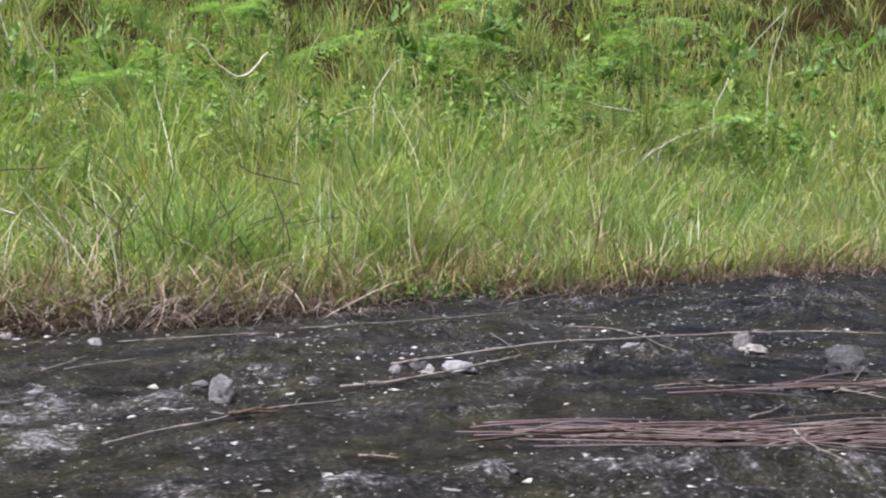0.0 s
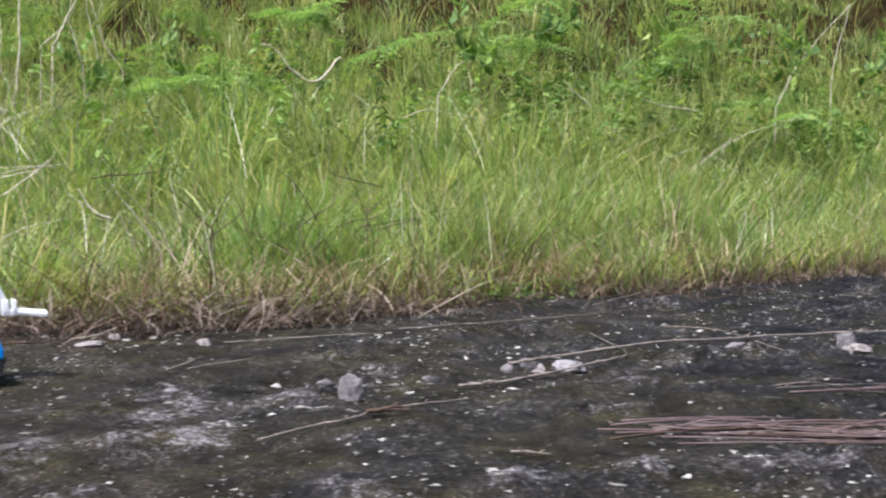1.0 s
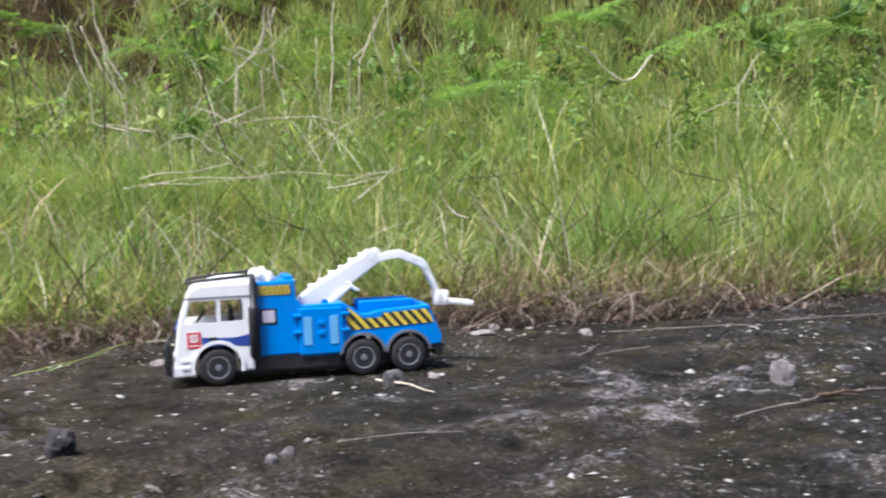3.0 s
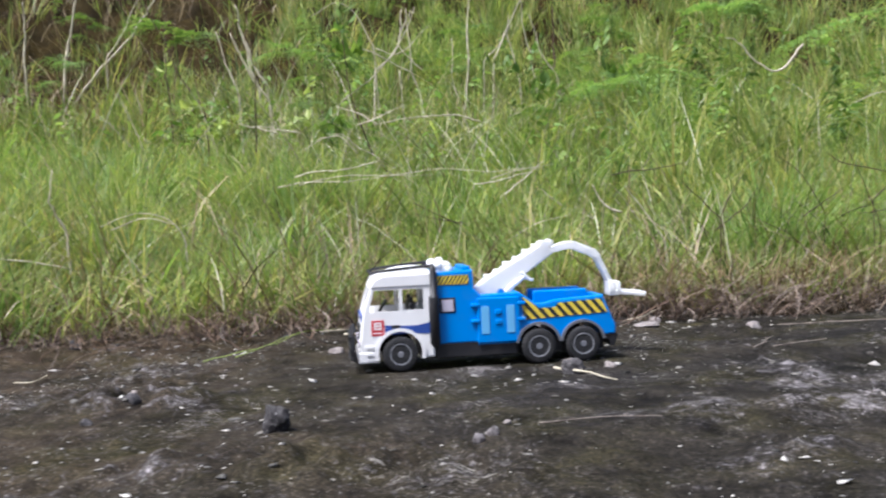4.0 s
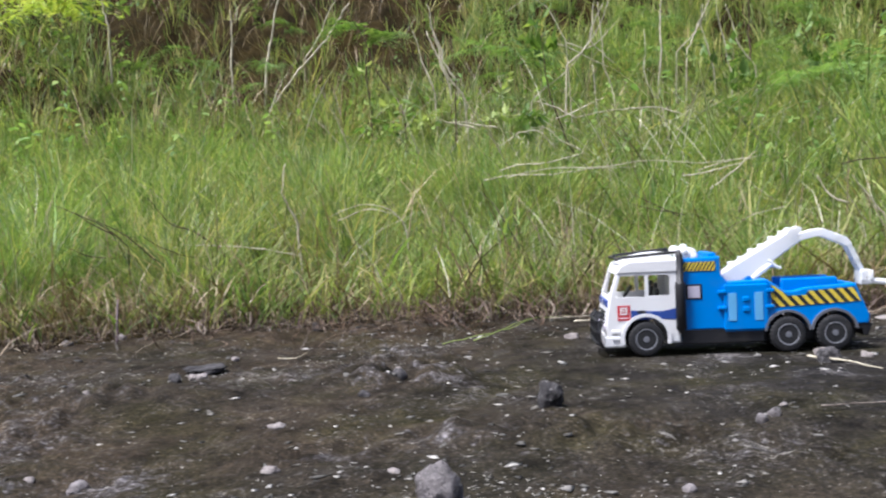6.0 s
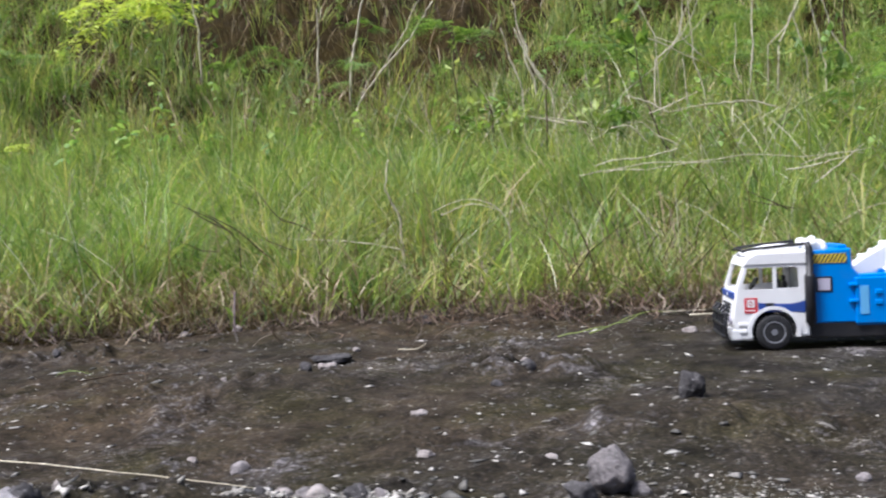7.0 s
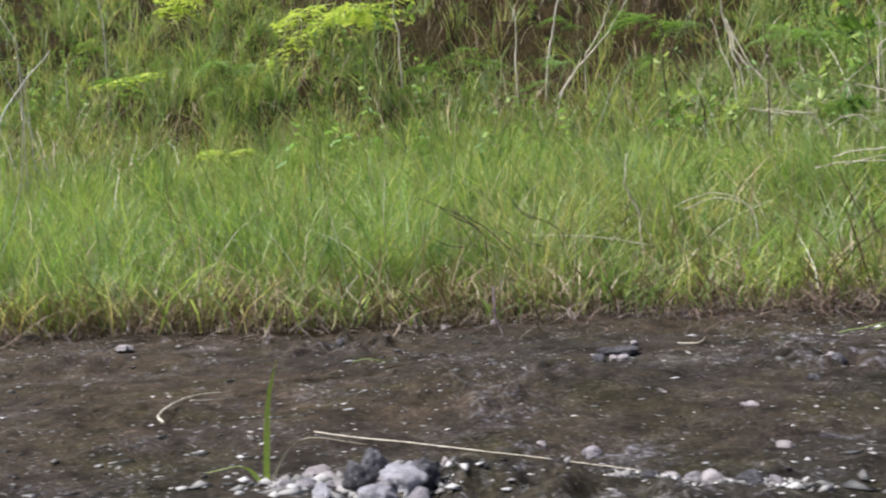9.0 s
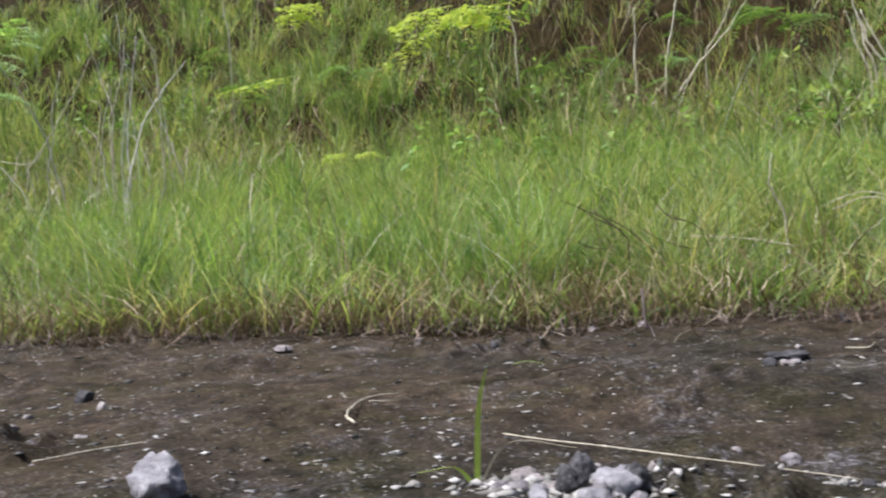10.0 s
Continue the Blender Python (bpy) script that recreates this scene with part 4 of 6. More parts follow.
    for x in AXLES:
        part("axle", rod(bmesh.new(), [(x, -0.036, WHEEL_R), (x, 0.036, WHEEL_R)], 0.003), BLACK, truck)
        for s in (-1, 1):
            wheel(truck, x, s * 0.0375, s)
    # towing boom
    bm = prism(bmesh.new(), [(0.016, 0.083), (0.008, 0.092), (-0.006, 0.1025), (-0.082, 0.1455), (-0.0915, 0.1305), (-0.042, 0.096), (-0.004, 0.077)], -0.0115, 0.0115, 0.0022, 3)
    boom = part("boom", bm, BOOM, truck, "thick milky-white plastic boom")
    for k in range(6):
        t = k / 5
        x, z = -0.010 - 0.062 * t, 0.1035 + 0.0355 * t
        bm = box(bmesh.new(), x - 0.0045, x + 0.0045, -0.0095, 0.0095, z - 0.004, z + (0.0035, 0.0022, 0.004, 0.0026, 0.0038, 0.003)[k], 0.0012)
        part("boom_rib", bm, BOOM, boom)
    bm = bmesh.new()
    rod(bm, [(-0.08, -0.012, 0.1395), (-0.08, 0.012, 0.1395)], 0.0062, 14)
    rod(bm, [(-0.088, -0.008, 0.143), (-0.088, 0.008, 0.143)], 0.0042, 12)
    part("pulley", bm, BOOM, boom)
    bm = bmesh.new()
    for s in (-1, 1):
        rod(bm, [(-0.026, s * 0.013, 0.083), (-0.04, s * 0.0125, 0.094), (-0.055, s * 0.012, 0.104)], [0.0035, 0.0038, 0.0026], 10)
        rod(bm, [(-0.05, s * 0.013, 0.108), (-0.06, s * 0.014, 0.099), (-0.064, s * 0.013, 0.0985)], 0.002, 8)
    part("ram", bm, BOOM, boom)
    bm = bmesh.new()
    for s in (-1, 1):
        prism(bm, [(-0.082, 0.128), (-0.084, 0.1365), (-0.106, 0.1425), (-0.118, 0.1435), (-0.145, 0.132), (-0.15, 0.126), (-0.1655, 0.0905), (-0.1605, 0.0885), (-0.1455, 0.1195), (-0.1395, 0.1235), (-0.1165, 0.1335), (-0.108, 0.1335)], s * 0.0035, s * 0.0085, 0.0008)
    box(bm, -0.12, -0.11, -0.006, 0.006, 0.1345, 0.1425, 0.001)
    for x, z in ((-0.148, 0.1235), (-0.156, 0.106), (-0.134, 0.1325)):
        rod(bm, [(x, -0.009, z), (x, 0.009, z)], 0.003, 10)
    part("arm", bm, BOOM, boom, "bent milky-white tow arm")
    bm = box(bmesh.new(), -0.174, -0.1595, -0.011, 0.011, 0.0735, 0.0805, 0.0015)
    box(bm, -0.1665, -0.1595, -0.012, 0.012, 0.0775, 0.0915, 0.0012)
    box(bm, -0.1745, -0.17, -0.0125, 0.0125, 0.0785, 0.091, 0.0012)
    hook = part("stinger_block", bm, BOOM, boom)
    bm = bmesh.new()
    for s in (-1, 1):
        rod(bm, [(-0.172, s * 0.008, 0.078), (-0.19, s * 0.009, 0.0755), (-0.206, s * 0.0095, 0.0735)], [0.0036, 0.0034, 0.0034], 10)
    box(bm, -0.19, -0.184, -0.011, 0.011, 0.0735, 0.078, 0.001)
    part("stinger", bm, BOOM, boom)
    return truck


truck = build_truck()
truck.matrix_world = pose(*TRUCK_AT, float(floor_z(TRUCK_AT[1])) + 0.0005, 0, 0, TRUCK_TURN) @ Matrix.Diagonal((1.055, 1.055, 1.055, 1))


# ---- plants, stems, stones and litter ----
def smooth_path(points, steps=5):
    """Catmull-Rom through the points."""
    p = [Vector(q) for q in points]
    p = [2 * p[0] - p[1], *p, 2 * p[-1] - p[-2]]
    done = []
    for a, b, c, d in zip(p, p[1:], p[2:], p[3:]):
        for k in range(steps):
            t = k / steps
            done.append(0.5 * (2 * b + (c - a) * t + (2 * a - 5 * b + 4 * c - d) * t * t + (3 * b - a - 3 * c + d) * t ** 3))
    return [*done, p[-2]]


def land_z(x, y):
    """Height of whatever lies on top at (x, y)."""
    u, v = -(x + y) * R2, (y - x) * R2
    w = v - edge(u)
    return float(max(ground_z(x, y), bank_z(u, w) if w > -0.35 else -1))


def wobble(path, amount):
    return [q + amount * Vector(noise.noise_vector(q * 9)) for q in path]


def stem(material, radius, *points):
    """A dead stem that stands in the grass; its lowest end reaches the soil."""
    radius *= 0.66
    pts = [Vector(q) for q in points]
    if pts[0].z < pts[-1].z:
        pts.reverse()
    low = pts[-1]
    path = [q + (0.012 + radius) * Vector(noise.noise_vector(q * 7)) + radius * 1.5 * Vector(noise.noise_vector(q * 40)) for q in smooth_path(pts, 7)]
    fall = pts[-2] - low
    if fall.z > 0.6 * fall.length:
        foot = low - 0.25 * fall
        foot.z = land_z(foot.x, foot.y) - 0.01
        path = [*path, low.lerp(foot, 0.5), foot]
    n = len(path) - 1
    bm = rod(bmesh.new(), path, [radius * (0.45 + 0.55 * min(1, k / (n * 0.6))) for k in range(n + 1)], 6)
    dark = material == DARK_STEM
    ob = link("dead_twig" if dark else "dry_stem", bm, material, smooth=True)
    return tagged(ob, "thin dark dead twig standing in the grass" if dark else "pale dry stem standing in the green weeds", "twig" if dark else "stem", "dead stems in the grass")


def twig(material, radius, *points):
    """A thin twig that lies on the paving."""
    radius *= 0.75
    path = smooth_path([(x, y, 0) for x, y in points], 14)
    path = [q + min(0.008, radius * 5) * Vector(noise.noise_vector(q * 17)) + radius * 1.4 * Vector(noise.noise_vector(q * 75)) for q in path]
    n = len(path) - 1
    land = [land_z(q.x, q.y) for q in path]
    chord = [land[0] + (land[-1] - land[0]) * k / n for k in range(n + 1)]
    rise = max(a - b for a, b in zip(land, chord))
    path = [Vector((q.x, q.y, c + rise + radius + 0.0022)) for q, a, c in zip(path, land, chord)]
    bm = rod(bmesh.new(), path, [radius * (1.0 - 0.55 * k / n) * (1 + 0.6 * noise.noise(Vector((k * 0.9, n, radius * 999)))) for k in range(n + 1)], 6)
    if material != PALE_STEM:
        for k in range(6, n - 3, 13):
            way = (path[k + 1] - path[k]).normalized()
            out = (way + Vector((-way.y, way.x, 0)) * (0.9 if k % 2 else -0.8) + Vector((0, 0, 0.25))).normalized()
            far_end = path[k] + out * radius * (9 + 5 * math.sin(k * 2.3))
            rod(bm, [path[k], path[k].lerp(far_end, 0.5) + Vector((0, 0, radius)), far_end], [radius * 0.7, radius * 0.5, radius * 0.25], 5)
    dark = material == DARK_STEM
    ob = link("fallen_twig", bm, material, smooth=True)
    return tagged(ob, "dark thin twig lying on the paving" if dark else "pale dry twig lying on the paving", "twig", "twigs on the paving")


def trail(*points):
    """A long green blade fallen flat over the paving."""
    path = smooth_path([(x, y, 0) for x, y in points], 6)
    n = len(path) - 1
    path = [Vector((q.x, q.y, land_z(q.x, q.y) + 0.002 + 0.006 * math.sin(math.pi * k / n))) for k, q in enumerate(path)]
    bm = bmesh.new()
    rows = []
    for k, q in enumerate(path):
        way = (path[min(k + 1, n)] - path[max(k - 1, 0)]).normalized()
        side = Vector((-way.y, way.x, 0.5)).normalized() * 0.0013 * (1.05 - k / n)
        rows.append((bm.verts.new(q - side), bm.verts.new(q + Vector((0, 0, 0.0005))), bm.verts.new(q + side)))
    for a, b in zip(rows, rows[1:]):
        bm.faces.new((a[0], a[1], b[1], b[0]))
        bm.faces.new((a[1], a[2], b[2], b[1]))
    return tagged(link("fallen_grass", bm, DEEP_GRASS, smooth=True), "long green grass blade fallen over the paving", "grass blade", "fallen green blades")


STONE_LABELS = {"grey_stone": "rounded grey stone lying on the dark paving", "dark_stone": "dark rough lump of stone on the paving", "chalky_stone": "pale chalky stone lying on the dark paving", "pale_stone": "small pale stone chip on the dark paving"}
stone_count = [0]


def stone(material, x, y, width, height):
    """A worn, slightly angular stone sunk a little into the ground."""
    stone_count[0] += 1
    k = stone_count[0]
    pick = random.Random(k)
    bm = bmesh.new()
    bmesh.ops.create_icosphere(bm, subdivisions=4 if width > 0.022 else 3, radius=0.5)
    off = Vector((k * 3.7, k * 1.3, k * 2.1))
    planes = [(Vector((pick.gauss(0, 1), pick.gauss(0, 1), pick.gauss(0, 0.8))).normalized(), pick.uniform(0.3, 0.45)) for _ in range(8 if material == GREY_STONE else 12)]
    for v in bm.verts:
        for nrm, d in planes:
            over = v.co.dot(nrm) - d
            if over > 0:
                v.co -= nrm * over * 0.85
        v.co *= 1 + 0.32 * noise.noise(v.co * 1.8 + off) + 0.17 * noise.noise(v.co * 6 + off) + 0.12 * noise.noise(v.co * 13 + off) + 0.06 * noise.noise(v.co * 30 + off)
    bm.transform(Matrix.Rotation(k * 2.4, 4, "Z"))
    low = [min(v.co[i] for v in bm.verts) for i in range(3)]
    span = [max(v.co[i] for v in bm.verts) - low[i] for i in range(3)]
    for v in bm.verts:
        v.co = Vector((((v.co.x - low[0]) / span[0] - 0.5) * width * 1.05, ((v.co.y - low[1]) / span[1] - 0.5) * width * pick_depth(k), (v.co.z - low[2]) / span[2] * height * 1.38 - 0.36 * height))
    ob = link("stone", bm, material, smooth=True)
    ob.location = (x, y, land_z(x, y) - 0.001)
    return tagged(ob, STONE_LABELS[material.name], "stone", "stones on the paving")


def pick_depth(k):
    return 0.85 + 0.25 * math.sin(k * 1.7)


def leaflet(bm, base, way, side, length, width, droop):
    """A pointed leaf, folded a little along its rib."""
    up = way.cross(side).normalized()
    a = bm.verts.new(base)
    mid = base + way * length * 0.45 - up * droop * length * 0.15
    l = bm.verts.new(mid + side * width * 0.5 + up * width * 0.12)
    r = bm.verts.new(mid - side * width * 0.5 + up * width * 0.12)
    m = bm.verts.new(mid)
    t = bm.verts.new(base + way * length - up * droop * length * 0.5)
    for f in ((a, l, m), (a, m, r), (l, t, m), (m, t, r)):
        bm.faces.new(f)


def frond(bm, points, pairs, length, feather, pick):
    """A leaf with paired leaflets along a bent rib; feathered ones carry small leaflets on side ribs."""
    path = smooth_path(points, max(3, pairs // (len(points) - 1) + 1))
    rod(bm, path, [0.0025 * (1 - 0.6 * k / len(path)) for k in range(len(path))], 4)
    n = len(path) - 1
    for k in range(1, n + 1):
        way = (path[k] - path[k - 1]).normalized()
        flat = way.cross(Vector((0, 0, 1)))
        flat = flat.normalized() if flat.length > 0.1 else Vector((1, 0, 0))
        size = length * (0.55 + 0.6 * math.sin(math.pi * min(1, 0.15 + k / n * 0.8))) * pick.uniform(0.8, 1.2)
        for s in (-1, 1):
            out = (flat * s + way * 0.55 + Vector((0, 0, pick.uniform(-0.25, 0.2)))).normalized()
            if not feather:
                if pick.random() < 0.15:
                    continue
                around = Matrix.Rotation(pick.uniform(-1.3, 1.3), 3, way)
                out = (around @ out + Vector((0, 0, pick.uniform(-0.3, 0.3)))).normalized()
                grown = size * pick.uniform(0.6, 1.35)
                leaflet(bm, path[k] + way * grown * pick.uniform(-0.3, 0.3), out, out.cross(Vector((0, 0, 1))).normalized(), grown, grown * pick.uniform(0.38, 0.52), pick.uniform(0.1, 0.8))
                continue
            if pick.random() < 0.2:
                continue
            droop = pick.uniform(0.1, 0.6)
            for j in range(1, 9):
                at = path[k] + out * size * j / 8 - Vector((0, 0, size * droop * (j / 8) ** 2))
                across = out.cross(Vector((0, 0, 1))).normalized()
                for q in (-1, 1):
                    leaflet(bm, at, (across * q + out * 0.4 + Vector((0, 0, pick.uniform(-0.35, 0.25)))).normalized(), out, size * 0.24 * (1.15 - j / 12) * pick.uniform(0.7, 1.25), size * 0.1 * pick.uniform(0.8, 1.2), pick.uniform(0.1, 0.7))


def leaf_mesh():
    """One pointed leaf along x, a unit long, folded a little along its rib."""
    bm = bmesh.new()
    leaflet(bm, Vector((0, 0, 0)), Vector((1, 0, 0)), Vector((0, 1, 0)), 1.0, 0.42, 0.5)
    me = bpy.data.meshes.new("leaflet")
    bm.to_mesh(me)
    bm.free()
    me.materials.append(SUN_LEAF)
    return me


SUNLIT_LEAFLET = leaf_mesh()


def branch(points, pairs, length, pick, parent):
    """A sunlit yellow-green branch: a bent rib, side ribs, and each leaflet an object of its own."""
    path = smooth_path(points, max(3, pairs // (len(points) - 1) + 1))
    bm = rod(bmesh.new(), path, [0.0025 * (1 - 0.6 * k / len(path)) for k in range(len(path))], 4)
    n = len(path) - 1
    places = []
    for k in range(1, n + 1):
        way = (path[k] - path[k - 1]).normalized()
        flat = way.cross(Vector((0, 0, 1)))
        flat = flat.normalized() if flat.length > 0.1 else Vector((1, 0, 0))
        size = length * (0.55 + 0.6 * math.sin(math.pi * min(1, 0.15 + k / n * 0.8))) * pick.uniform(0.8, 1.2)
        for s in (-1, 1):
            if pick.random() < 0.2:
                continue
            out = (flat * s + way * 0.55 + Vector((0, 0, pick.uniform(-0.25, 0.2)))).normalized()
            across = out.cross(Vector((0, 0, 1))).normalized()
            droop = pick.uniform(0.1, 0.6)
            spine = [path[k] + out * size * j / 4 - Vector((0, 0, size * droop * (j / 4) ** 2)) for j in range(5)]
            rod(bm, spine, 0.0008, 3)
            for j in range(1, 5):
                for q in (-1, 1):
                    to = (across * q + out * pick.uniform(0.2, 0.7) + Vector((0, 0, pick.uniform(-0.4, 0.3)))).normalized()
                    places.append((spine[j], to, size * 0.42 * (1.2 - j / 7) * pick.uniform(0.7, 1.25), pick.uniform(-0.6, 0.6)))
    rib = part("frond", bm, SUN_LEAF, parent)
    for at, to, grown, roll in places:
        leaf = new("leaflet", SUNLIT_LEAFLET)
        leaf.parent = rib
        leaf.matrix_local = Matrix.Translation(at) @ to.to_track_quat("X", "Z").to_matrix().to_4x4() @ Matrix.Rotation(roll, 4, "X") @ Matrix.Diagonal((grown, grown, grown, 1))
    return rib


def leafy_weed(label, material, points, pairs, length, feather=True, seed=0, more=2, stem_material=None):
    """A weed: a bent stem from the soil, and fronds of which the first follows the points."""
    pick = random.Random(seed)
    first = Vector(points[0])
    ground_at = Vector((first.x + pick.uniform(-0.05, 0.05), first.y + pick.uniform(0.0, 0.1), 0))
    ground_at.z = land_z(ground_at.x, ground_at.y) - 0.01
    weed = new("leafy_weed")
    tagged(weed, label, "weed", "leafy weeds on the bank")
    weed.location = ground_at
    crown = first - ground_at
    bm = rod(bmesh.new(), smooth_path([(0, 0, 0), crown * 0.5 + Vector((0.02, 0.02, 0.03)), crown], 5), [0.0045 - 0.0002 * k for k in range(11)], 6)
    part("stem", bm, stem_material or DEEP_GRASS, weed, smooth=True)
    span = (Vector(points[-1]) - first).length
    for k in range(1 + more):
        if k == 0:
            line = [Vector(q) - ground_at for q in points]
        else:
            a = pick.uniform(0, 2 * math.pi)
            reach = Vector((math.cos(a), math.sin(a), pick.uniform(-0.1, 0.5))) * span * pick.uniform(0.55, 0.95)
            at = crown * pick.uniform(0.75, 1.0)
            line = [at, at + reach * 0.5 + Vector((0, 0, 0.06 * span)), at + reach]
        if material == SUN_LEAF:
            branch(line, pairs, length, pick, weed)
            continue
        bm = bmesh.new()
        frond(bm, line, pairs, length, feather, pick)
        part("frond", bm, material, weed)
    return weed


G1, G2 = "feathery bright green weed on the grassy bank", "broad-leaved green weed among the tall grass"
Y1, Y2 = "sunlit yellow-green feathery branch over the bank", "spindly weed with small yellow-green leaves"
leafy_weed(G1, FERN, [(-0.110, 5.211, 1.115), (-0.398, 5.063, 1.049), (-0.615, 4.930, 0.958), (-0.731, 4.847, 0.90)], 12, 0.156, True, 1, 3)
leafy_weed(G1, FERN, [(-1.443, 4.943, 0.841), (-1.55, 4.86, 0.84), (-1.650, 4.794, 0.79)], 9, 0.117, True, 2, 3)
leafy_weed(G1, FERN, [(0.981, 4.891, 1.076), (1.2, 4.93, 1.09), (1.393, 4.974, 1.03)], 10, 0.117, True, 3, 2)
leafy_weed(G1, FERN, [(0.838, 4.863, 0.907), (0.95, 4.88, 0.94), (1.040, 4.903, 0.92)], 9, 0.104, True, 4, 2)
leafy_weed(G1, FERN, [(1.371, 4.885, 0.643), (1.19, 4.844, 0.665), (1.022, 4.815, 0.655)], 10, 0.130, True, 5, 1)
leafy_weed(G2, LEAF, [(1.455, 4.986, 0.877), (1.46, 4.98, 1.0), (1.483, 4.992, 1.103)], 6, 0.07, False, 6, 3)
leafy_weed(Y2, SOFT_LEAF, [(0.668, 4.744, 0.743), (0.654, 4.741, 0.904), (0.668, 4.744, 1.065)], 5, 0.06, False, 7, 1)
leafy_weed(G2, LEAF, [(2.136, 5.064, 1.025), (2.0, 5.05, 0.98), (1.900, 5.042, 0.910)], 8, 0.065, False, 8, 3)
leafy_weed(G1, FERN, [(-2.499, 3.467, 0.890), (-2.657, 3.377, 0.885), (-2.742, 3.328, 0.85)], 10, 0.06, True, 9, 2)
leafy_weed(Y2, SOFT_LEAF, [(-2.217, 2.850, 0.543), (-2.2, 2.86, 0.61), (-2.177, 2.873, 0.683)], 4, 0.045, False, 10, 2)
leafy_weed(Y2, SOFT_LEAF, [(-2.456, 2.709, 0.509), (-2.43, 2.72, 0.54), (-2.411, 2.736, 0.56)], 3, 0.04, False, 11, 2)
leafy_weed(Y2, SOFT_LEAF, [(-3.004, 3.116, 0.617), (-3.02, 3.11, 0.79), (-3.015, 3.109, 0.959)], 7, 0.05, False, 12, 2)
leafy_weed(Y1, SUN_LEAF, [(-5.316, 3.439, 1.524), (-5.618, 3.172, 1.462), (-5.840, 2.962, 1.28)], 11, 0.15, True, 13, 2)
leafy_weed(Y1, SUN_LEAF, [(-5.533, 3.253, 1.592), (-5.68, 3.13, 1.57), (-5.803, 2.998, 1.5)], 8, 0.13, True, 14, 1)
leafy_weed(Y1, SUN_LEAF, [(-5.466, 2.077, 1.09), (-5.636, 1.916, 1.064), (-5.797, 1.763, 1.03)], 9, 0.08, True, 15, 0)
leafy_weed(Y1, SUN_LEAF, [(-4.442, 1.809, 0.558), (-4.5, 1.76, 0.56), (-4.540, 1.716, 0.54)], 7, 0.06, True, 16, 1)
leafy_weed(G1, FERN, [(-6.807, 0.774, 1.307), (-6.7, 0.88, 1.45), (-6.637, 0.941, 1.550)], 9, 0.182, True, 17, 4)
leafy_weed(Y1, SUN_LEAF, [(-6.374, 2.456, 1.677), (-6.27, 2.55, 1.7), (-6.177, 2.643, 1.69)], 8, 0.12, True, 18, 1)
leafy_weed(G1, FERN, [(-0.967, 4.556, 1.102), (-0.9, 4.6, 1.09), (-0.821, 4.661, 1.056)], 9, 0.143, True, 19, 4)
leafy_weed(G2, LEAF, [(-2.158, 2.884, 0.522), (-2.1, 2.91, 0.53), (-2.048, 2.947, 0.512)], 4, 0.05, False, 20, 2)
leafy_weed(G1, FERN, [(-1.438, 4.218, 0.744), (-1.35, 4.28, 0.73), (-1.260, 4.346, 0.697)], 8, 0.117, True, 21, 4)

# further weeds that thicken the upper slope
protos = [leafy_weed(G1, LEAF, [(-3.6, 3.9, 1.15), (-3.7, 3.8, 1.2), (-3.85, 3.7, 1.1)], 8, 0.11, True, 31, 4),
          leafy_weed(G2, LEAF, [(0.2, 5.3, 1.2), (0.25, 5.3, 1.35), (0.3, 5.35, 1.5)], 6, 0.09, False, 32, 4),
          leafy_weed(G1, LEAF, [(-2.4, 4.9, 1.2), (-2.5, 4.8, 1.25), (-2.65, 4.75, 1.15)], 9, 0.1, True, 33, 3)]
pick = random.Random(8)
for k in range(42):
    pu = pick.uniform(-6.5, -0.6) if k < 32 else pick.uniform(-0.4, 3.6)
    pw = pick.uniform(2.0, 4.6) if k < 32 else pick.uniform(3.4, 5.4)
    px, py = place(np.array(pu), np.array(pw))
    copy_thing(pick.choice(protos), pose(float(px), float(py), land_z(float(px), float(py)) - 0.01, pick.uniform(-12, 12), pick.uniform(-12, 12), pick.uniform(0, 360)) @ Matrix.Scale(pick.uniform(0.5, 0.85), 4))

stem(PALE_STEM, 0.008, (-2.096, 4.225, 1.254), (-2.113, 4.213, 0.913), (-2.134, 4.197, 0.571))
stem(PALE_STEM, 0.006, (-2.202, 3.655, 0.794), (-2.204, 3.653, 0.607), (-2.187, 3.665, 0.502))
stem(PALE_STEM, 0.006, (-1.937, 4.588, 1.290), (-2.037, 4.515, 1.061), (-2.086, 4.479, 0.934))
stem(PALE_STEM, 0.005, (-1.967, 4.567, 1.232), (-1.935, 4.590, 0.954), (-1.910, 4.608, 0.828))
stem(PALE_STEM, 0.005, (-2.329, 4.053, 1.134), (-2.385, 4.012, 0.978), (-2.327, 4.054, 0.878), (-2.293, 4.080, 0.859))
stem(PALE_STEM, 0.004, (-2.465, 3.952, 0.962), (-2.386, 4.010, 0.932), (-2.259, 4.104, 1.062))
stem(PALE_STEM, 0.01, (-3.328, 4.105, 1.137), (-3.279, 4.133, 0.975), (-3.228, 4.162, 0.866))
stem(PALE_STEM, 0.008, (-3.354, 4.090, 1.298), (-3.319, 4.110, 1.083), (-3.262, 4.142, 0.838))
stem(PALE_STEM, 0.012, (-4.547, 4.279, 1.640), (-4.621, 4.232, 1.332), (-4.653, 4.200, 1.106))
stem(PALE_STEM, 0.012, (-4.205, 4.487, 1.507), (-4.272, 4.448, 1.374), (-4.400, 4.370, 1.193), (-4.583, 4.257, 0.951))
stem(PALE_STEM, 0.007, (-4.274, 4.447, 1.547), (-4.365, 4.392, 1.312), (-4.447, 4.341, 1.162))
stem(PALE_STEM, 0.008, (-4.505, 3.782, 1.392), (-4.505, 3.782, 1.197), (-4.509, 3.779, 1.035))
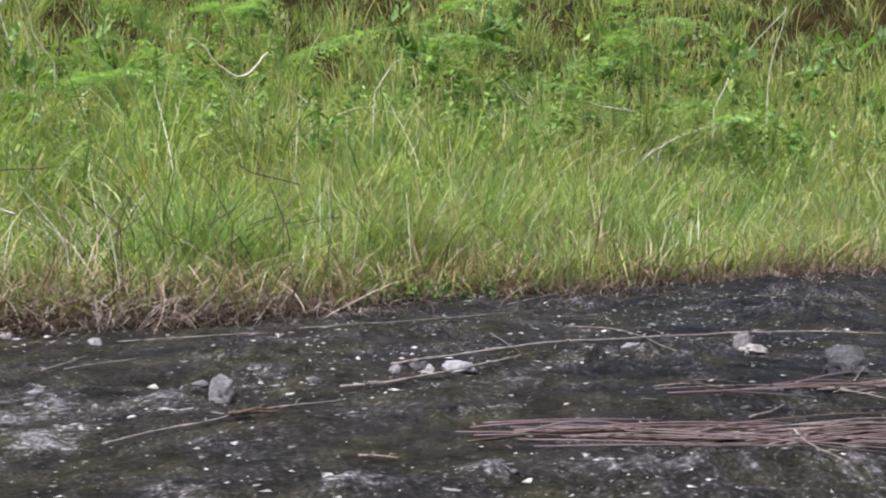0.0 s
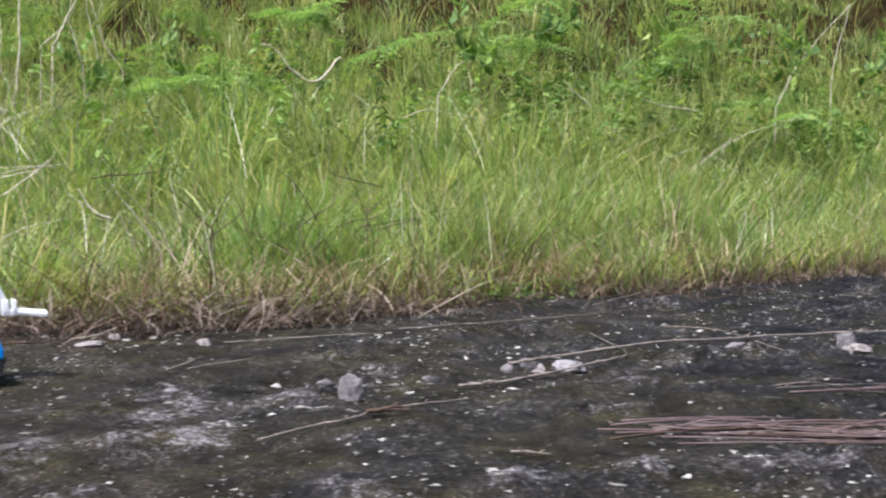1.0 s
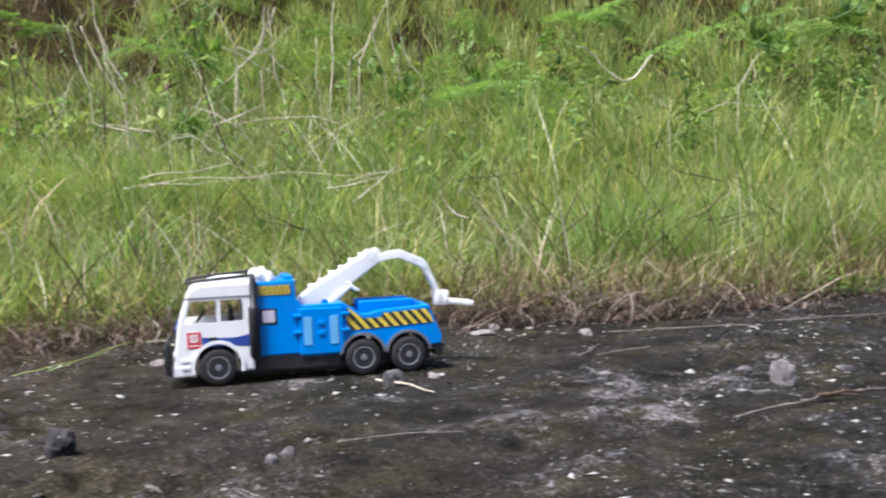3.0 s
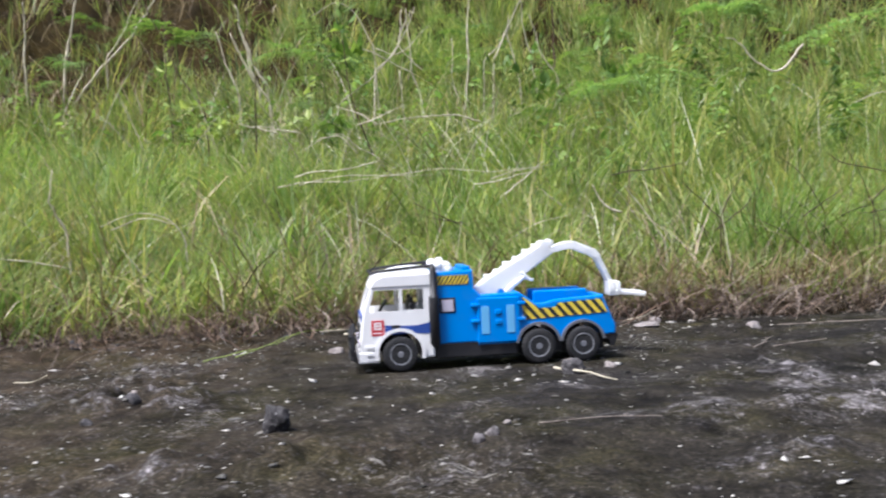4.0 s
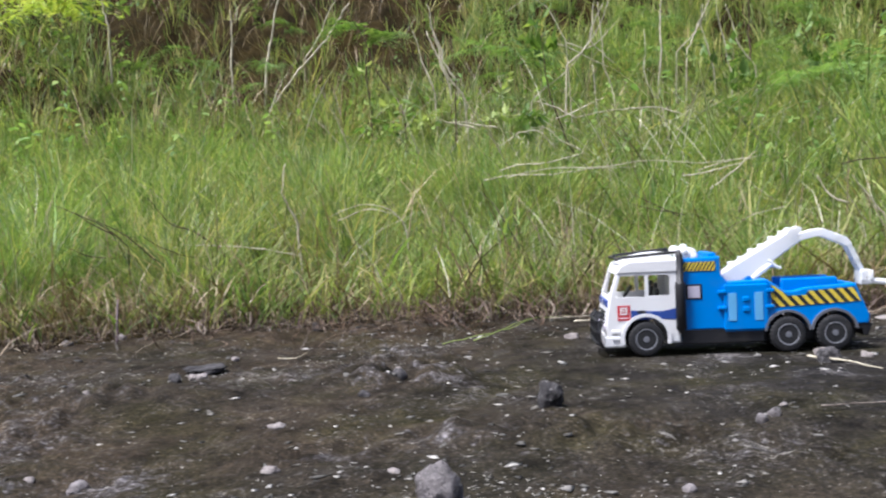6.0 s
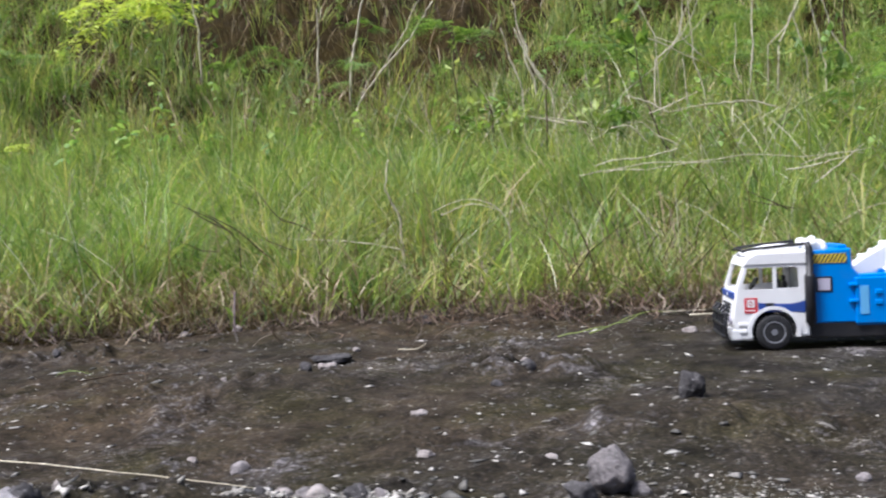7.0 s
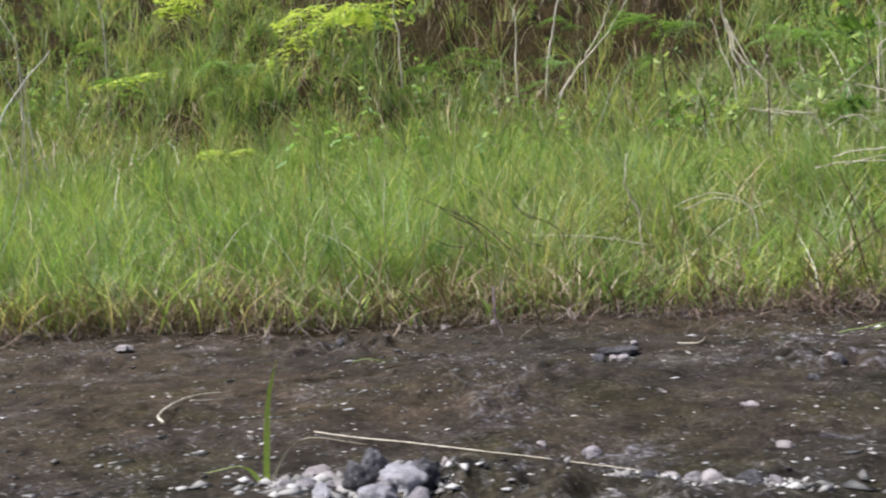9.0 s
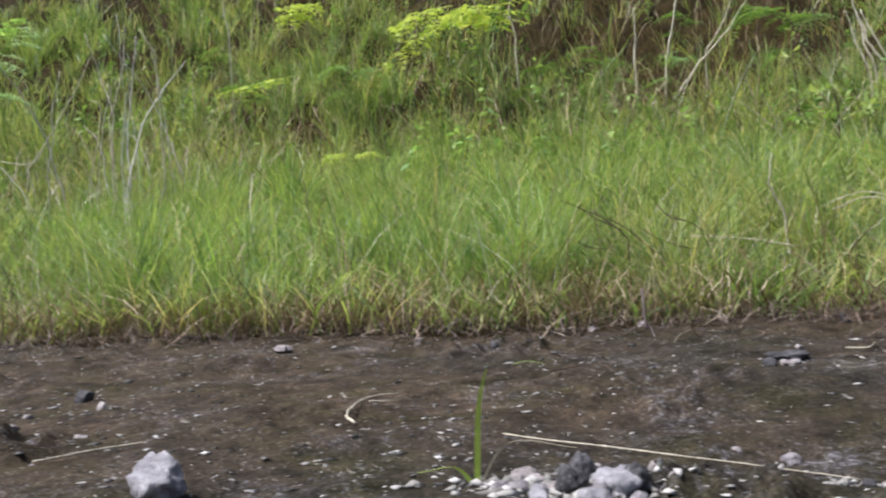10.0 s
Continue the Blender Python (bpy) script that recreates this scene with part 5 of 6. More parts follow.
stem(PALE_STEM, 0.009, (-5.324, 3.559, 1.635), (-5.323, 3.560, 1.429), (-5.311, 3.569, 1.308))
stem(PALE_STEM, 0.005, (-2.350, 2.772, 0.510), (-2.289, 2.808, 0.495), (-2.219, 2.849, 0.480))
stem(PALE_STEM, 0.0045, (-2.053, 2.833, 0.561), (-1.982, 2.873, 0.538), (-1.922, 2.908, 0.498))
stem(PALE_STEM, 0.0045, (-1.925, 2.906, 0.498), (-1.816, 2.968, 0.520), (-1.688, 3.051, 0.521), (-1.619, 3.102, 0.497))
stem(PALE_STEM, 0.004, (-1.984, 2.873, 0.501), (-1.916, 2.911, 0.525), (-1.840, 2.955, 0.568))
stem(PALE_STEM, 0.004, (-2.173, 2.764, 0.415), (-2.061, 2.829, 0.465), (-1.987, 2.871, 0.406))
stem(PALE_STEM, 0.003, (-1.867, 2.157, 0.277), (-1.731, 2.238, 0.283), (-1.488, 2.378, 0.288))
stem(PALE_STEM, 0.003, (-1.826, 2.181, 0.295), (-1.757, 2.222, 0.312), (-1.675, 2.271, 0.324))
stem(PALE_STEM, 0.003, (-1.291, 2.213, 0.247), (-1.219, 2.254, 0.263), (-1.160, 2.288, 0.271))
stem(PALE_STEM, 0.003, (-1.232, 2.247, 0.218), (-1.172, 2.281, 0.259), (-1.124, 2.308, 0.301))
stem(PALE_STEM, 0.004, (-1.869, 1.355, 0.305), (-1.877, 1.347, 0.246), (-1.872, 1.352, 0.208), (-1.860, 1.364, 0.176), (-1.854, 1.370, 0.141))
stem(PALE_STEM, 0.0022, (-1.764, 1.376, 0.182), (-1.711, 1.409, 0.203), (-1.670, 1.435, 0.196), (-1.640, 1.454, 0.171), (-1.628, 1.461, 0.144))
stem(PALE_STEM, 0.0022, (-1.749, 1.386, 0.171), (-1.701, 1.416, 0.193), (-1.650, 1.448, 0.181))
stem(PALE_STEM, 0.0022, (-1.948, 1.106, 0.150), (-1.887, 1.168, 0.140), (-1.771, 1.284, 0.109))
stem(PALE_STEM, 0.005, (-0.718, 2.784, 0.639), (-0.685, 2.808, 0.634), (-0.647, 2.837, 0.588), (-0.598, 2.873, 0.560), (-0.561, 2.901, 0.576), (-0.513, 2.936, 0.622))
stem(PALE_STEM, 0.003, (-0.808, 1.878, 0.224), (-0.771, 1.899, 0.165), (-0.737, 1.918, 0.109))
stem(PALE_STEM, 0.004, (-0.871, 1.842, 0.224), (-0.846, 1.856, 0.186), (-0.816, 1.873, 0.169))
stem(DARK_STEM, 0.002, (-0.791, 1.732, 0.245), (-0.729, 1.768, 0.254), (-0.664, 1.805, 0.265))
stem(DARK_STEM, 0.002, (-0.673, 1.799, 0.229), (-0.639, 1.819, 0.182), (-0.607, 1.837, 0.136))
stem(DARK_STEM, 0.0022, (-0.575, 1.856, 0.224), (-0.594, 1.845, 0.181), (-0.610, 1.835, 0.144))
stem(DARK_STEM, 0.002, (-0.388, 1.995, 0.288), (-0.337, 2.032, 0.178), (-0.325, 2.041, 0.104))
stem(DARK_STEM, 0.0018, (-0.402, 1.984, 0.137), (-0.359, 2.016, 0.152), (-0.303, 2.058, 0.163))
stem(DARK_STEM, 0.0018, (-0.317, 2.048, 0.131), (-0.273, 2.080, 0.143), (-0.221, 2.118, 0.153))
stem(DARK_STEM, 0.002, (-0.465, 1.938, 0.143), (-0.430, 1.964, 0.168), (-0.397, 1.988, 0.190))
stem(DARK_STEM, 0.002, (-0.329, 2.038, 0.169), (-0.305, 2.056, 0.195), (-0.277, 2.077, 0.219))
stem(DARK_STEM, 0.002, (-0.419, 1.972, 0.270), (-0.389, 1.994, 0.248), (-0.294, 2.065, 0.231))
stem(DARK_STEM, 0.0018, (-0.506, 1.908, 0.268), (-0.459, 1.942, 0.224), (-0.430, 1.963, 0.145))
stem(DARK_STEM, 0.0018, (-0.544, 1.879, 0.202), (-0.571, 1.859, 0.159), (-0.622, 1.828, 0.118))
stem(PALE_STEM, 0.005, (-2.017, 4.530, 1.154), (-2.024, 4.525, 1.025), (-1.976, 4.560, 0.844))
stem(PALE_STEM, 0.005, (-2.123, 4.452, 0.924), (-2.053, 4.503, 1.021), (-2.002, 4.541, 1.105))
stem(DARK_STEM, 0.008, (-1.888, 4.866, 1.251), (-1.890, 4.865, 1.057), (-1.891, 4.864, 0.885))
stem(PALE_STEM, 0.005, (1.367, 4.969, 0.650), (1.441, 4.983, 0.807), (1.545, 5.004, 0.936), (1.749, 5.028, 1.164))
stem(PALE_STEM, 0.004, (1.651, 5.019, 0.767), (1.693, 5.023, 0.965), (1.744, 5.028, 1.164))
stem(PALE_STEM, 0.005, (0.261, 4.331, 0.718), (0.325, 4.364, 0.664), (0.391, 4.398, 0.617))
stem(PALE_STEM, 0.0035, (0.621, 4.516, 0.653), (0.734, 4.574, 0.626), (0.900, 4.621, 0.606))
stem(PALE_STEM, 0.0035, (-0.276, 3.959, 0.626), (-0.209, 4.007, 0.733), (-0.163, 4.040, 0.771))
stem(PALE_STEM, 0.003, (-0.493, 3.682, 0.461), (-0.311, 3.812, 0.545), (-0.072, 3.984, 0.524))
stem(PALE_STEM, 0.006, (-4.633, 0.801, 0.494), (-4.628, 0.805, 0.750), (-4.665, 0.770, 0.917), (-4.706, 0.732, 1.085))
stem(PALE_STEM, 0.005, (-4.638, 0.796, 0.728), (-4.593, 0.839, 0.885), (-4.572, 0.859, 1.113))
stem(PALE_STEM, 0.005, (-4.919, 0.527, 0.547), (-4.795, 0.647, 0.769), (-4.689, 0.748, 0.990))
stem(PALE_STEM, 0.005, (-4.518, 0.909, 1.083), (-4.485, 0.941, 0.963), (-4.477, 0.949, 0.843))
stem(PALE_STEM, 0.007, (-6.554, 2.144, 1.838), (-6.540, 2.159, 1.690), (-6.525, 2.174, 1.549))
stem(PALE_STEM, 0.004, (-3.763, 0.661, 0.271), (-3.743, 0.681, 0.386), (-3.726, 0.696, 0.590))
stem(PALE_STEM, 0.004, (-4.699, 0.738, 0.805), (-4.665, 0.771, 0.754), (-4.718, 0.720, 0.456))
stem(PALE_STEM, 0.0035, (-6.075, 0.652, 0.690), (-5.938, 0.787, 0.670), (-5.888, 0.837, 0.743))
stem(DARK_STEM, 0.006, (-3.043, 3.035, 1.075), (-2.930, 3.104, 0.777), (-2.857, 3.147, 0.628), (-2.843, 3.155, 0.339))
stem(DARK_STEM, 0.005, (-3.014, 3.110, 0.983), (-3.017, 3.108, 0.813), (-3.004, 3.116, 0.617))
stem(DARK_STEM, 0.005, (-2.024, 2.850, 0.798), (-1.998, 2.865, 0.580), (-1.937, 2.900, 0.399), (-1.882, 2.931, 0.297))
stem(DARK_STEM, 0.0045, (-2.296, 2.691, 0.801), (-2.295, 2.691, 0.582), (-2.293, 2.693, 0.402))
stem(PALE_STEM, 0.007, (-2.822, 3.280, 0.974), (-2.754, 3.321, 0.822), (-2.680, 3.364, 0.666))
stem(PALE_STEM, 0.005, (-2.864, 3.256, 0.977), (-2.827, 3.277, 0.828), (-2.790, 3.299, 0.703))
stem(PALE_STEM, 0.006, (-2.321, 3.935, 1.128), (-2.344, 3.918, 0.926), (-2.429, 3.855, 0.829))
stem(PALE_STEM, 0.005, (-2.307, 3.946, 1.127), (-2.285, 3.962, 0.845), (-2.253, 3.986, 0.690))
stem(PALE_STEM, 0.004, (-2.380, 3.424, 0.641), (-2.196, 3.536, 0.826), (-2.096, 3.610, 1.041))
stem(PALE_STEM, 0.004, (-2.412, 3.406, 0.902), (-2.272, 3.486, 0.867), (-2.114, 3.597, 0.774))
stem(PALE_STEM, 0.005, (-1.819, 4.307, 1.095), (-1.793, 4.327, 0.941), (-1.725, 4.376, 0.809))
stem(PALE_STEM, 0.005, (-2.175, 4.167, 1.007), (-2.175, 4.167, 0.798), (-2.139, 4.194, 0.679))
stem(PALE_STEM, 0.004, (-2.609, 3.627, 1.083), (-2.521, 3.677, 1.125), (-2.438, 3.726, 1.068), (-2.381, 3.768, 0.940))
stem(DARK_STEM, 0.002, (-2.076, 0.908, 0.226), (-2.024, 0.960, 0.195), (-1.982, 1.002, 0.140))
stem(DARK_STEM, 0.002, (-2.036, 0.948, 0.210), (-1.993, 0.991, 0.169), (-1.939, 1.045, 0.113))
stem(DARK_STEM, 0.0018, (-2.062, 0.921, 0.152), (-2.035, 0.949, 0.132), (-2.011, 0.973, 0.125))
stem(DARK_STEM, 0.0018, (-1.969, 1.015, 0.167), (-1.930, 1.054, 0.141), (-1.891, 1.093, 0.118))
stem(DARK_STEM, 0.0018, (-1.950, 1.034, 0.240), (-1.920, 1.064, 0.192), (-1.897, 1.087, 0.178))
stem(DARK_STEM, 0.002, (-2.051, 0.933, 0.216), (-2.025, 0.959, 0.188), (-1.991, 0.993, 0.157))
stem(DARK_STEM, 0.0018, (-1.922, 1.062, 0.196), (-1.891, 1.093, 0.173), (-1.868, 1.116, 0.143))
stem(DARK_STEM, 0.0018, (-1.183, 1.605, 0.206), (-1.137, 1.632, 0.181), (-1.092, 1.659, 0.150))
stem(DARK_STEM, 0.0016, (-0.361, 2.126, 0.137), (-0.275, 2.189, 0.152), (-0.181, 2.259, 0.149))
stem(DARK_STEM, 0.0016, (-0.454, 2.057, 0.147), (-0.431, 2.074, 0.159), (-0.407, 2.091, 0.176))
stem(DARK_STEM, 0.0016, (-1.180, 1.607, 0.181), (-1.135, 1.633, 0.169), (-1.081, 1.665, 0.153))
stem(PALE_STEM, 0.002, (-1.093, 1.937, 0.115), (-1.037, 1.969, 0.142), (-0.970, 2.007, 0.161))
stem(PALE_STEM, 0.0022, (-0.948, 2.244, 0.239), (-0.902, 2.279, 0.181), (-0.849, 2.318, 0.093))
stem(PALE_STEM, 0.0022, (-1.703, 2.029, 0.270), (-1.636, 2.069, 0.283), (-1.425, 2.192, 0.296), (-1.265, 2.283, 0.286), (-1.137, 2.356, 0.286))
stem(PALE_STEM, 0.0025, (-1.790, 2.315, 0.421), (-1.752, 2.337, 0.419), (-1.709, 2.363, 0.373), (-1.652, 2.396, 0.333), (-1.781, 2.320, 0.317))
stem(PALE_STEM, 0.005, (-1.252, 2.635, 0.243), (-1.225, 2.655, 0.213), (-1.191, 2.680, 0.183))
stem(PALE_STEM, 0.0025, (-1.305, 2.372, 0.262), (-1.238, 2.410, 0.283), (-1.145, 2.468, 0.301))
stem(PALE_STEM, 0.006, (-2.401, 2.741, 0.515), (-2.342, 2.776, 0.500), (-2.283, 2.811, 0.481))
pick = random.Random(5)
for k in range(11):
    x, y = -4.62 + pick.gauss(0, 0.13), 0.78 + pick.gauss(0, 0.13)
    lean_x, lean_y, top = pick.gauss(0, 0.12), pick.gauss(0, 0.12), pick.uniform(0.72, 1.12)
    stem(BLEACHED, pick.uniform(0.003, 0.006), (x + lean_x, y + lean_y, top), (x + 0.5 * lean_x, y + 0.4 * lean_y, 0.35 + 0.4 * top), (x, y, 0.4))
trail((-1.213, 0.970), (-1.158, 1.052), (-1.158, 1.191), (-1.176, 1.348))
trail((-1.364, 1.308), (-1.310, 1.413), (-1.238, 1.475))
trail((-1.167, 0.984), (-1.164, 1.126), (-1.158, 1.263))
trail((-1.289, 1.182), (-1.294, 1.334), (-1.210, 1.398))
trail((-1.613, 0.390), (-1.580, 0.394), (-1.562, 0.407))
twig(GREY_TWIG, 0.0016, (-0.271, 0.775), (-0.223, 0.843), (-0.189, 0.892), (-0.155, 0.937), (-0.099, 0.977))
twig(DARK_STEM, 0.0035, (-0.191, 0.880), (-0.175, 0.897), (-0.154, 0.906))
twig(GREY_TWIG, 0.0014, (-0.448, 1.146), (-0.423, 1.186), (-0.388, 1.228))
twig(GREY_TWIG, 0.0014, (-0.472, 1.138), (-0.462, 1.198), (-0.455, 1.252))
twig(GREY_TWIG, 0.0026, (-0.116, 1.081), (-0.054, 1.102), (0.031, 1.182), (0.099, 1.261))
twig(GREY_TWIG, 0.0022, (-0.060, 1.087), (0.010, 1.142), (0.127, 1.247), (0.234, 1.280), (0.400, 1.339), (0.520, 1.349), (0.605, 1.332))
twig(GREY_TWIG, 0.0012, (0.069, 1.415), (0.082, 1.337), (0.097, 1.257))
twig(GREY_TWIG, 0.0013, (-0.463, 1.391), (-0.316, 1.418), (-0.253, 1.389))
twig(GREY_TWIG, 0.0016, (0.128, 1.910), (0.270, 2.164), (0.423, 2.478))
twig(DARK_STEM, 0.0016, (0.357, 2.021), (0.464, 2.134), (0.590, 2.292))
twig(GREY_TWIG, 0.0014, (0.191, 1.529), (0.267, 1.462), (0.300, 1.246))
twig(GREY_TWIG, 0.0017, (0.280, 0.781), (0.276, 0.722), (0.281, 0.682))
twig(GREY_TWIG, 0.0014, (0.285, 0.897), (0.314, 0.939), (0.343, 0.983))
twig(GREY_TWIG, 0.0018, (0.406, 1.057), (0.436, 1.034), (0.457, 1.003))
twig(GREY_TWIG, 0.0013, (-0.062, 0.731), (-0.045, 0.731), (-0.032, 0.727))
twig(PALE_STEM, 0.002, (-1.083, 1.155), (-1.002, 1.226), (-0.920, 1.321))
twig(PALE_STEM, 0.0024, (-0.676, 0.950), (-0.629, 0.920), (-0.581, 0.879))
twig(GREY_TWIG, 0.0011, (-0.586, 0.627), (-0.543, 0.664), (-0.495, 0.683))
twig(DARK_STEM, 0.0013, (-0.874, 1.033), (-0.846, 1.070), (-0.814, 1.105))
twig(GREY_TWIG, 0.0012, (-0.219, 1.493), (-0.039, 1.584), (0.123, 1.681))
twig(PALE_STEM, 0.0009, (-1.260, 0.088), (-1.152, 0.108), (-1.039, 0.131), (-0.941, 0.142))
twig(PALE_STEM, 0.0012, (-1.493, 0.087), (-1.494, 0.111), (-1.507, 0.137))
twig(PALE_STEM, 0.0014, (-1.466, -0.269), (-1.467, -0.220), (-1.464, -0.170))
twig(PALE_STEM, 0.0018, (-1.380, 0.005), (-1.450, 0.036), (-1.511, 0.096), (-1.512, 0.136))
twig(DARK_STEM, 0.0013, (-1.476, 0.335), (-1.467, 0.413), (-1.406, 0.381))
twig(PALE_STEM, 0.0013, (-1.330, 0.740), (-1.298, 0.739), (-1.309, 0.772))
twig(PALE_STEM, 0.002, (-0.715, 1.449), (-0.692, 1.516), (-0.698, 1.667), (-0.736, 1.842))
twig(DARK_STEM, 0.002, (-0.788, 1.307), (-0.731, 1.363), (-0.697, 1.426))
twig(PALE_STEM, 0.0014, (-1.138, 1.176), (-1.073, 1.268), (-1.019, 1.349))
twig(DARK_STEM, 0.0015, (-1.503, 1.009), (-1.413, 0.991), (-1.334, 1.021))
stone(GREY_STONE, -0.224, 0.985, 0.0270, 0.0282)
stone(GREY_STONE, 0.248, 1.301, 0.0300, 0.0230)
stone(DARK_STONE, 0.434, 1.418, 0.0278, 0.0164)
stone(PALE_STONE, 0.427, 1.344, 0.0433, 0.0149)
stone(GREY_STONE, 0.418, 1.356, 0.0290, 0.0260)
stone(DARK_STONE, 0.486, 1.179, 0.0542, 0.0352)
stone(CHALK_STONE, 0.019, 1.194, 0.0420, 0.0140)
stone(DARK_STONE, -0.027, 1.187, 0.0178, 0.0165)
stone(GREY_STONE, -0.058, 1.174, 0.0149, 0.0109)
stone(DARK_STONE, -0.147, 1.125, 0.0195, 0.0078)
stone(PALE_STONE, -0.501, 1.402, 0.0227, 0.0113)
stone(PALE_STONE, -0.699, 1.679, 0.0233, 0.0116)
stone(DARK_STONE, -0.715, 1.616, 0.0224, 0.0149)
stone(GREY_STONE, -0.264, 1.059, 0.0172, 0.0098)
stone(PALE_STONE, -0.676, 1.508, 0.0209, 0.0104)
stone(DARK_STONE, -0.652, 0.944, 0.0270, 0.0180)
stone(PALE_STONE, -0.669, 0.993, 0.0241, 0.0107)
stone(PALE_STONE, -0.620, 0.995, 0.0160, 0.0080)
stone(GREY_STONE, -0.844, 1.371, 0.0379, 0.0180)
stone(PALE_STONE, -1.037, 1.049, 0.0240, 0.0090)
stone(GREY_STONE, -0.620, 0.598, 0.0115, 0.0097)
stone(PALE_STONE, -0.625, 0.648, 0.0076, 0.0042)
stone(PALE_STONE, -0.02, 1.185, 0.0190, 0.0110)
stone(GREY_STONE, -0.033, 1.215, 0.0213, 0.0114)
stone(GREY_STONE, -0.153, 1.132, 0.0150, 0.0061)
stone(DARK_STONE, -0.822, 0.575, 0.0285, 0.0253)
stone(DARK_STONE, -1.051, 0.642, 0.0176, 0.0126)
stone(PALE_STONE, -1.074, 0.672, 0.0130, 0.0052)
stone(DARK_STONE, -1.038, 0.563, 0.0152, 0.0082)
stone(PALE_STONE, -1.280, 0.557, 0.0156, 0.0085)
stone(DARK_STONE, -1.321, 0.602, 0.0551, 0.0090)
stone(DARK_STONE, -1.513, 1.027, 0.0210, 0.0171)
stone(GREY_STONE, -0.807, 1.281, 0.0332, 0.0245)
stone(PALE_STONE, -0.659, 1.368, 0.0402, 0.0079)
stone(GREY_STONE, -0.625, 0.580, 0.0114, 0.0086)
stone(GREY_STONE, -0.615, 0.380, 0.0097, 0.0067)
stone(PALE_STONE, -0.928, 0.309, 0.0128, 0.0051)
stone(PALE_STONE, -1.023, 0.415, 0.0223, 0.0061)
stone(PALE_STONE, -0.826, 0.334, 0.0123, 0.0049)
stone(PALE_STONE, -1.036, 0.690, 0.0065, 0.0065)
stone(PALE_STONE, -1.378, 0.705, 0.0106, 0.0068)
stone(GREY_STONE, -0.735, 0.262, 0.0323, 0.0302)
stone(DARK_STONE, -0.746, 0.239, 0.0208, 0.0118)
stone(GREY_STONE, -0.717, 0.265, 0.0139, 0.0083)
stone(DARK_STONE, -1.051, 0.035, 0.0319, 0.0236)
stone(DARK_STONE, -1.092, 0.024, 0.0251, 0.0204)
stone(PALE_STONE, -1.134, 0.009, 0.0290, 0.0097)
stone(GREY_STONE, -1.050, 0.003, 0.0206, 0.0118)
stone(PALE_STONE, -1.086, -0.003, 0.0129, 0.0084)
stone(GREY_STONE, -1.099, -0.026, 0.0188, 0.0090)
stone(GREY_STONE, -1.091, -0.012, 0.0151, 0.0083)
stone(PALE_STONE, -1.044, 0.072, 0.0095, 0.0071)
stone(PALE_STONE, -0.896, 0.159, 0.0209, 0.0112)
stone(DARK_STONE, -0.879, 0.177, 0.0209, 0.0104)
stone(GREY_STONE, -0.866, 0.186, 0.0112, 0.0075)
stone(GREY_STONE, -0.912, 0.161, 0.0137, 0.0084)
stone(PALE_STONE, -0.927, 0.155, 0.0138, 0.0061)
stone(DARK_STONE, -0.935, 0.142, 0.0115, 0.0061)
stone(GREY_STONE, -1.041, 0.210, 0.0109, 0.0054)
stone(PALE_STONE, -0.926, 0.305, 0.0134, 0.0054)
stone(CHALK_STONE, -1.273, -0.224, 0.0500, 0.0355)
stone(PALE_STONE, -2.079, 0.270, 0.0457, 0.0086)
stone(PALE_STONE, -1.326, 0.429, 0.0131, 0.0085)
stone(PALE_STONE, -1.292, 0.556, 0.0136, 0.0082)
stone(DARK_STONE, -1.294, 0.528, 0.0162, 0.0108)
stone(GREY_STONE, -1.054, 0.223, 0.0174, 0.0069)
stone(PALE_STONE, -1.096, 0.209, 0.0095, 0.0047)
stone(PALE_STONE, -1.837, 0.762, 0.0201, 0.0101)
stone(PALE_STONE, -1.780, 0.828, 0.0220, 0.0130)
stone(DARK_STONE, -1.759, 0.475, 0.0122, 0.0105)
stone(PALE_STONE, -1.712, -0.239, 0.0208, 0.0086)
stone(DARK_STONE, -1.857, -0.118, 0.0288, 0.0173)
stone(PALE_STONE, -1.787, -0.117, 0.0207, 0.0124)
stone(PALE_STONE, -1.779, -0.203, 0.0158, 0.0079)
stone(PALE_STONE, -1.594, -0.193, 0.0138, 0.0057)
stone(PALE_STONE, -1.138, 0.088, 0.0082, 0.0054)
stone(PALE_STONE, -1.060, 0.068, 0.0090, 0.0074)


# larger chunks of the rubble heap
stone(CHALK_STONE, -1.052, 0.022, 0.036, 0.021)
stone(DARK_STONE, -1.078, 0.003, 0.025, 0.021)
stone(PALE_STONE, -1.112, 0.003, 0.016, 0.009)
stone(PALE_STONE, -1.134, 0.001, 0.014, 0.006)
stone(CHALK_STONE, -1.040, -0.010, 0.024, 0.016)
stone(GREY_STONE, -1.101, -0.039, 0.018, 0.011)
stone(CHALK_STONE, -1.073, -0.031, 0.019, 0.012)
stone(GREY_STONE, -1.014, 0.002, 0.021, 0.013)


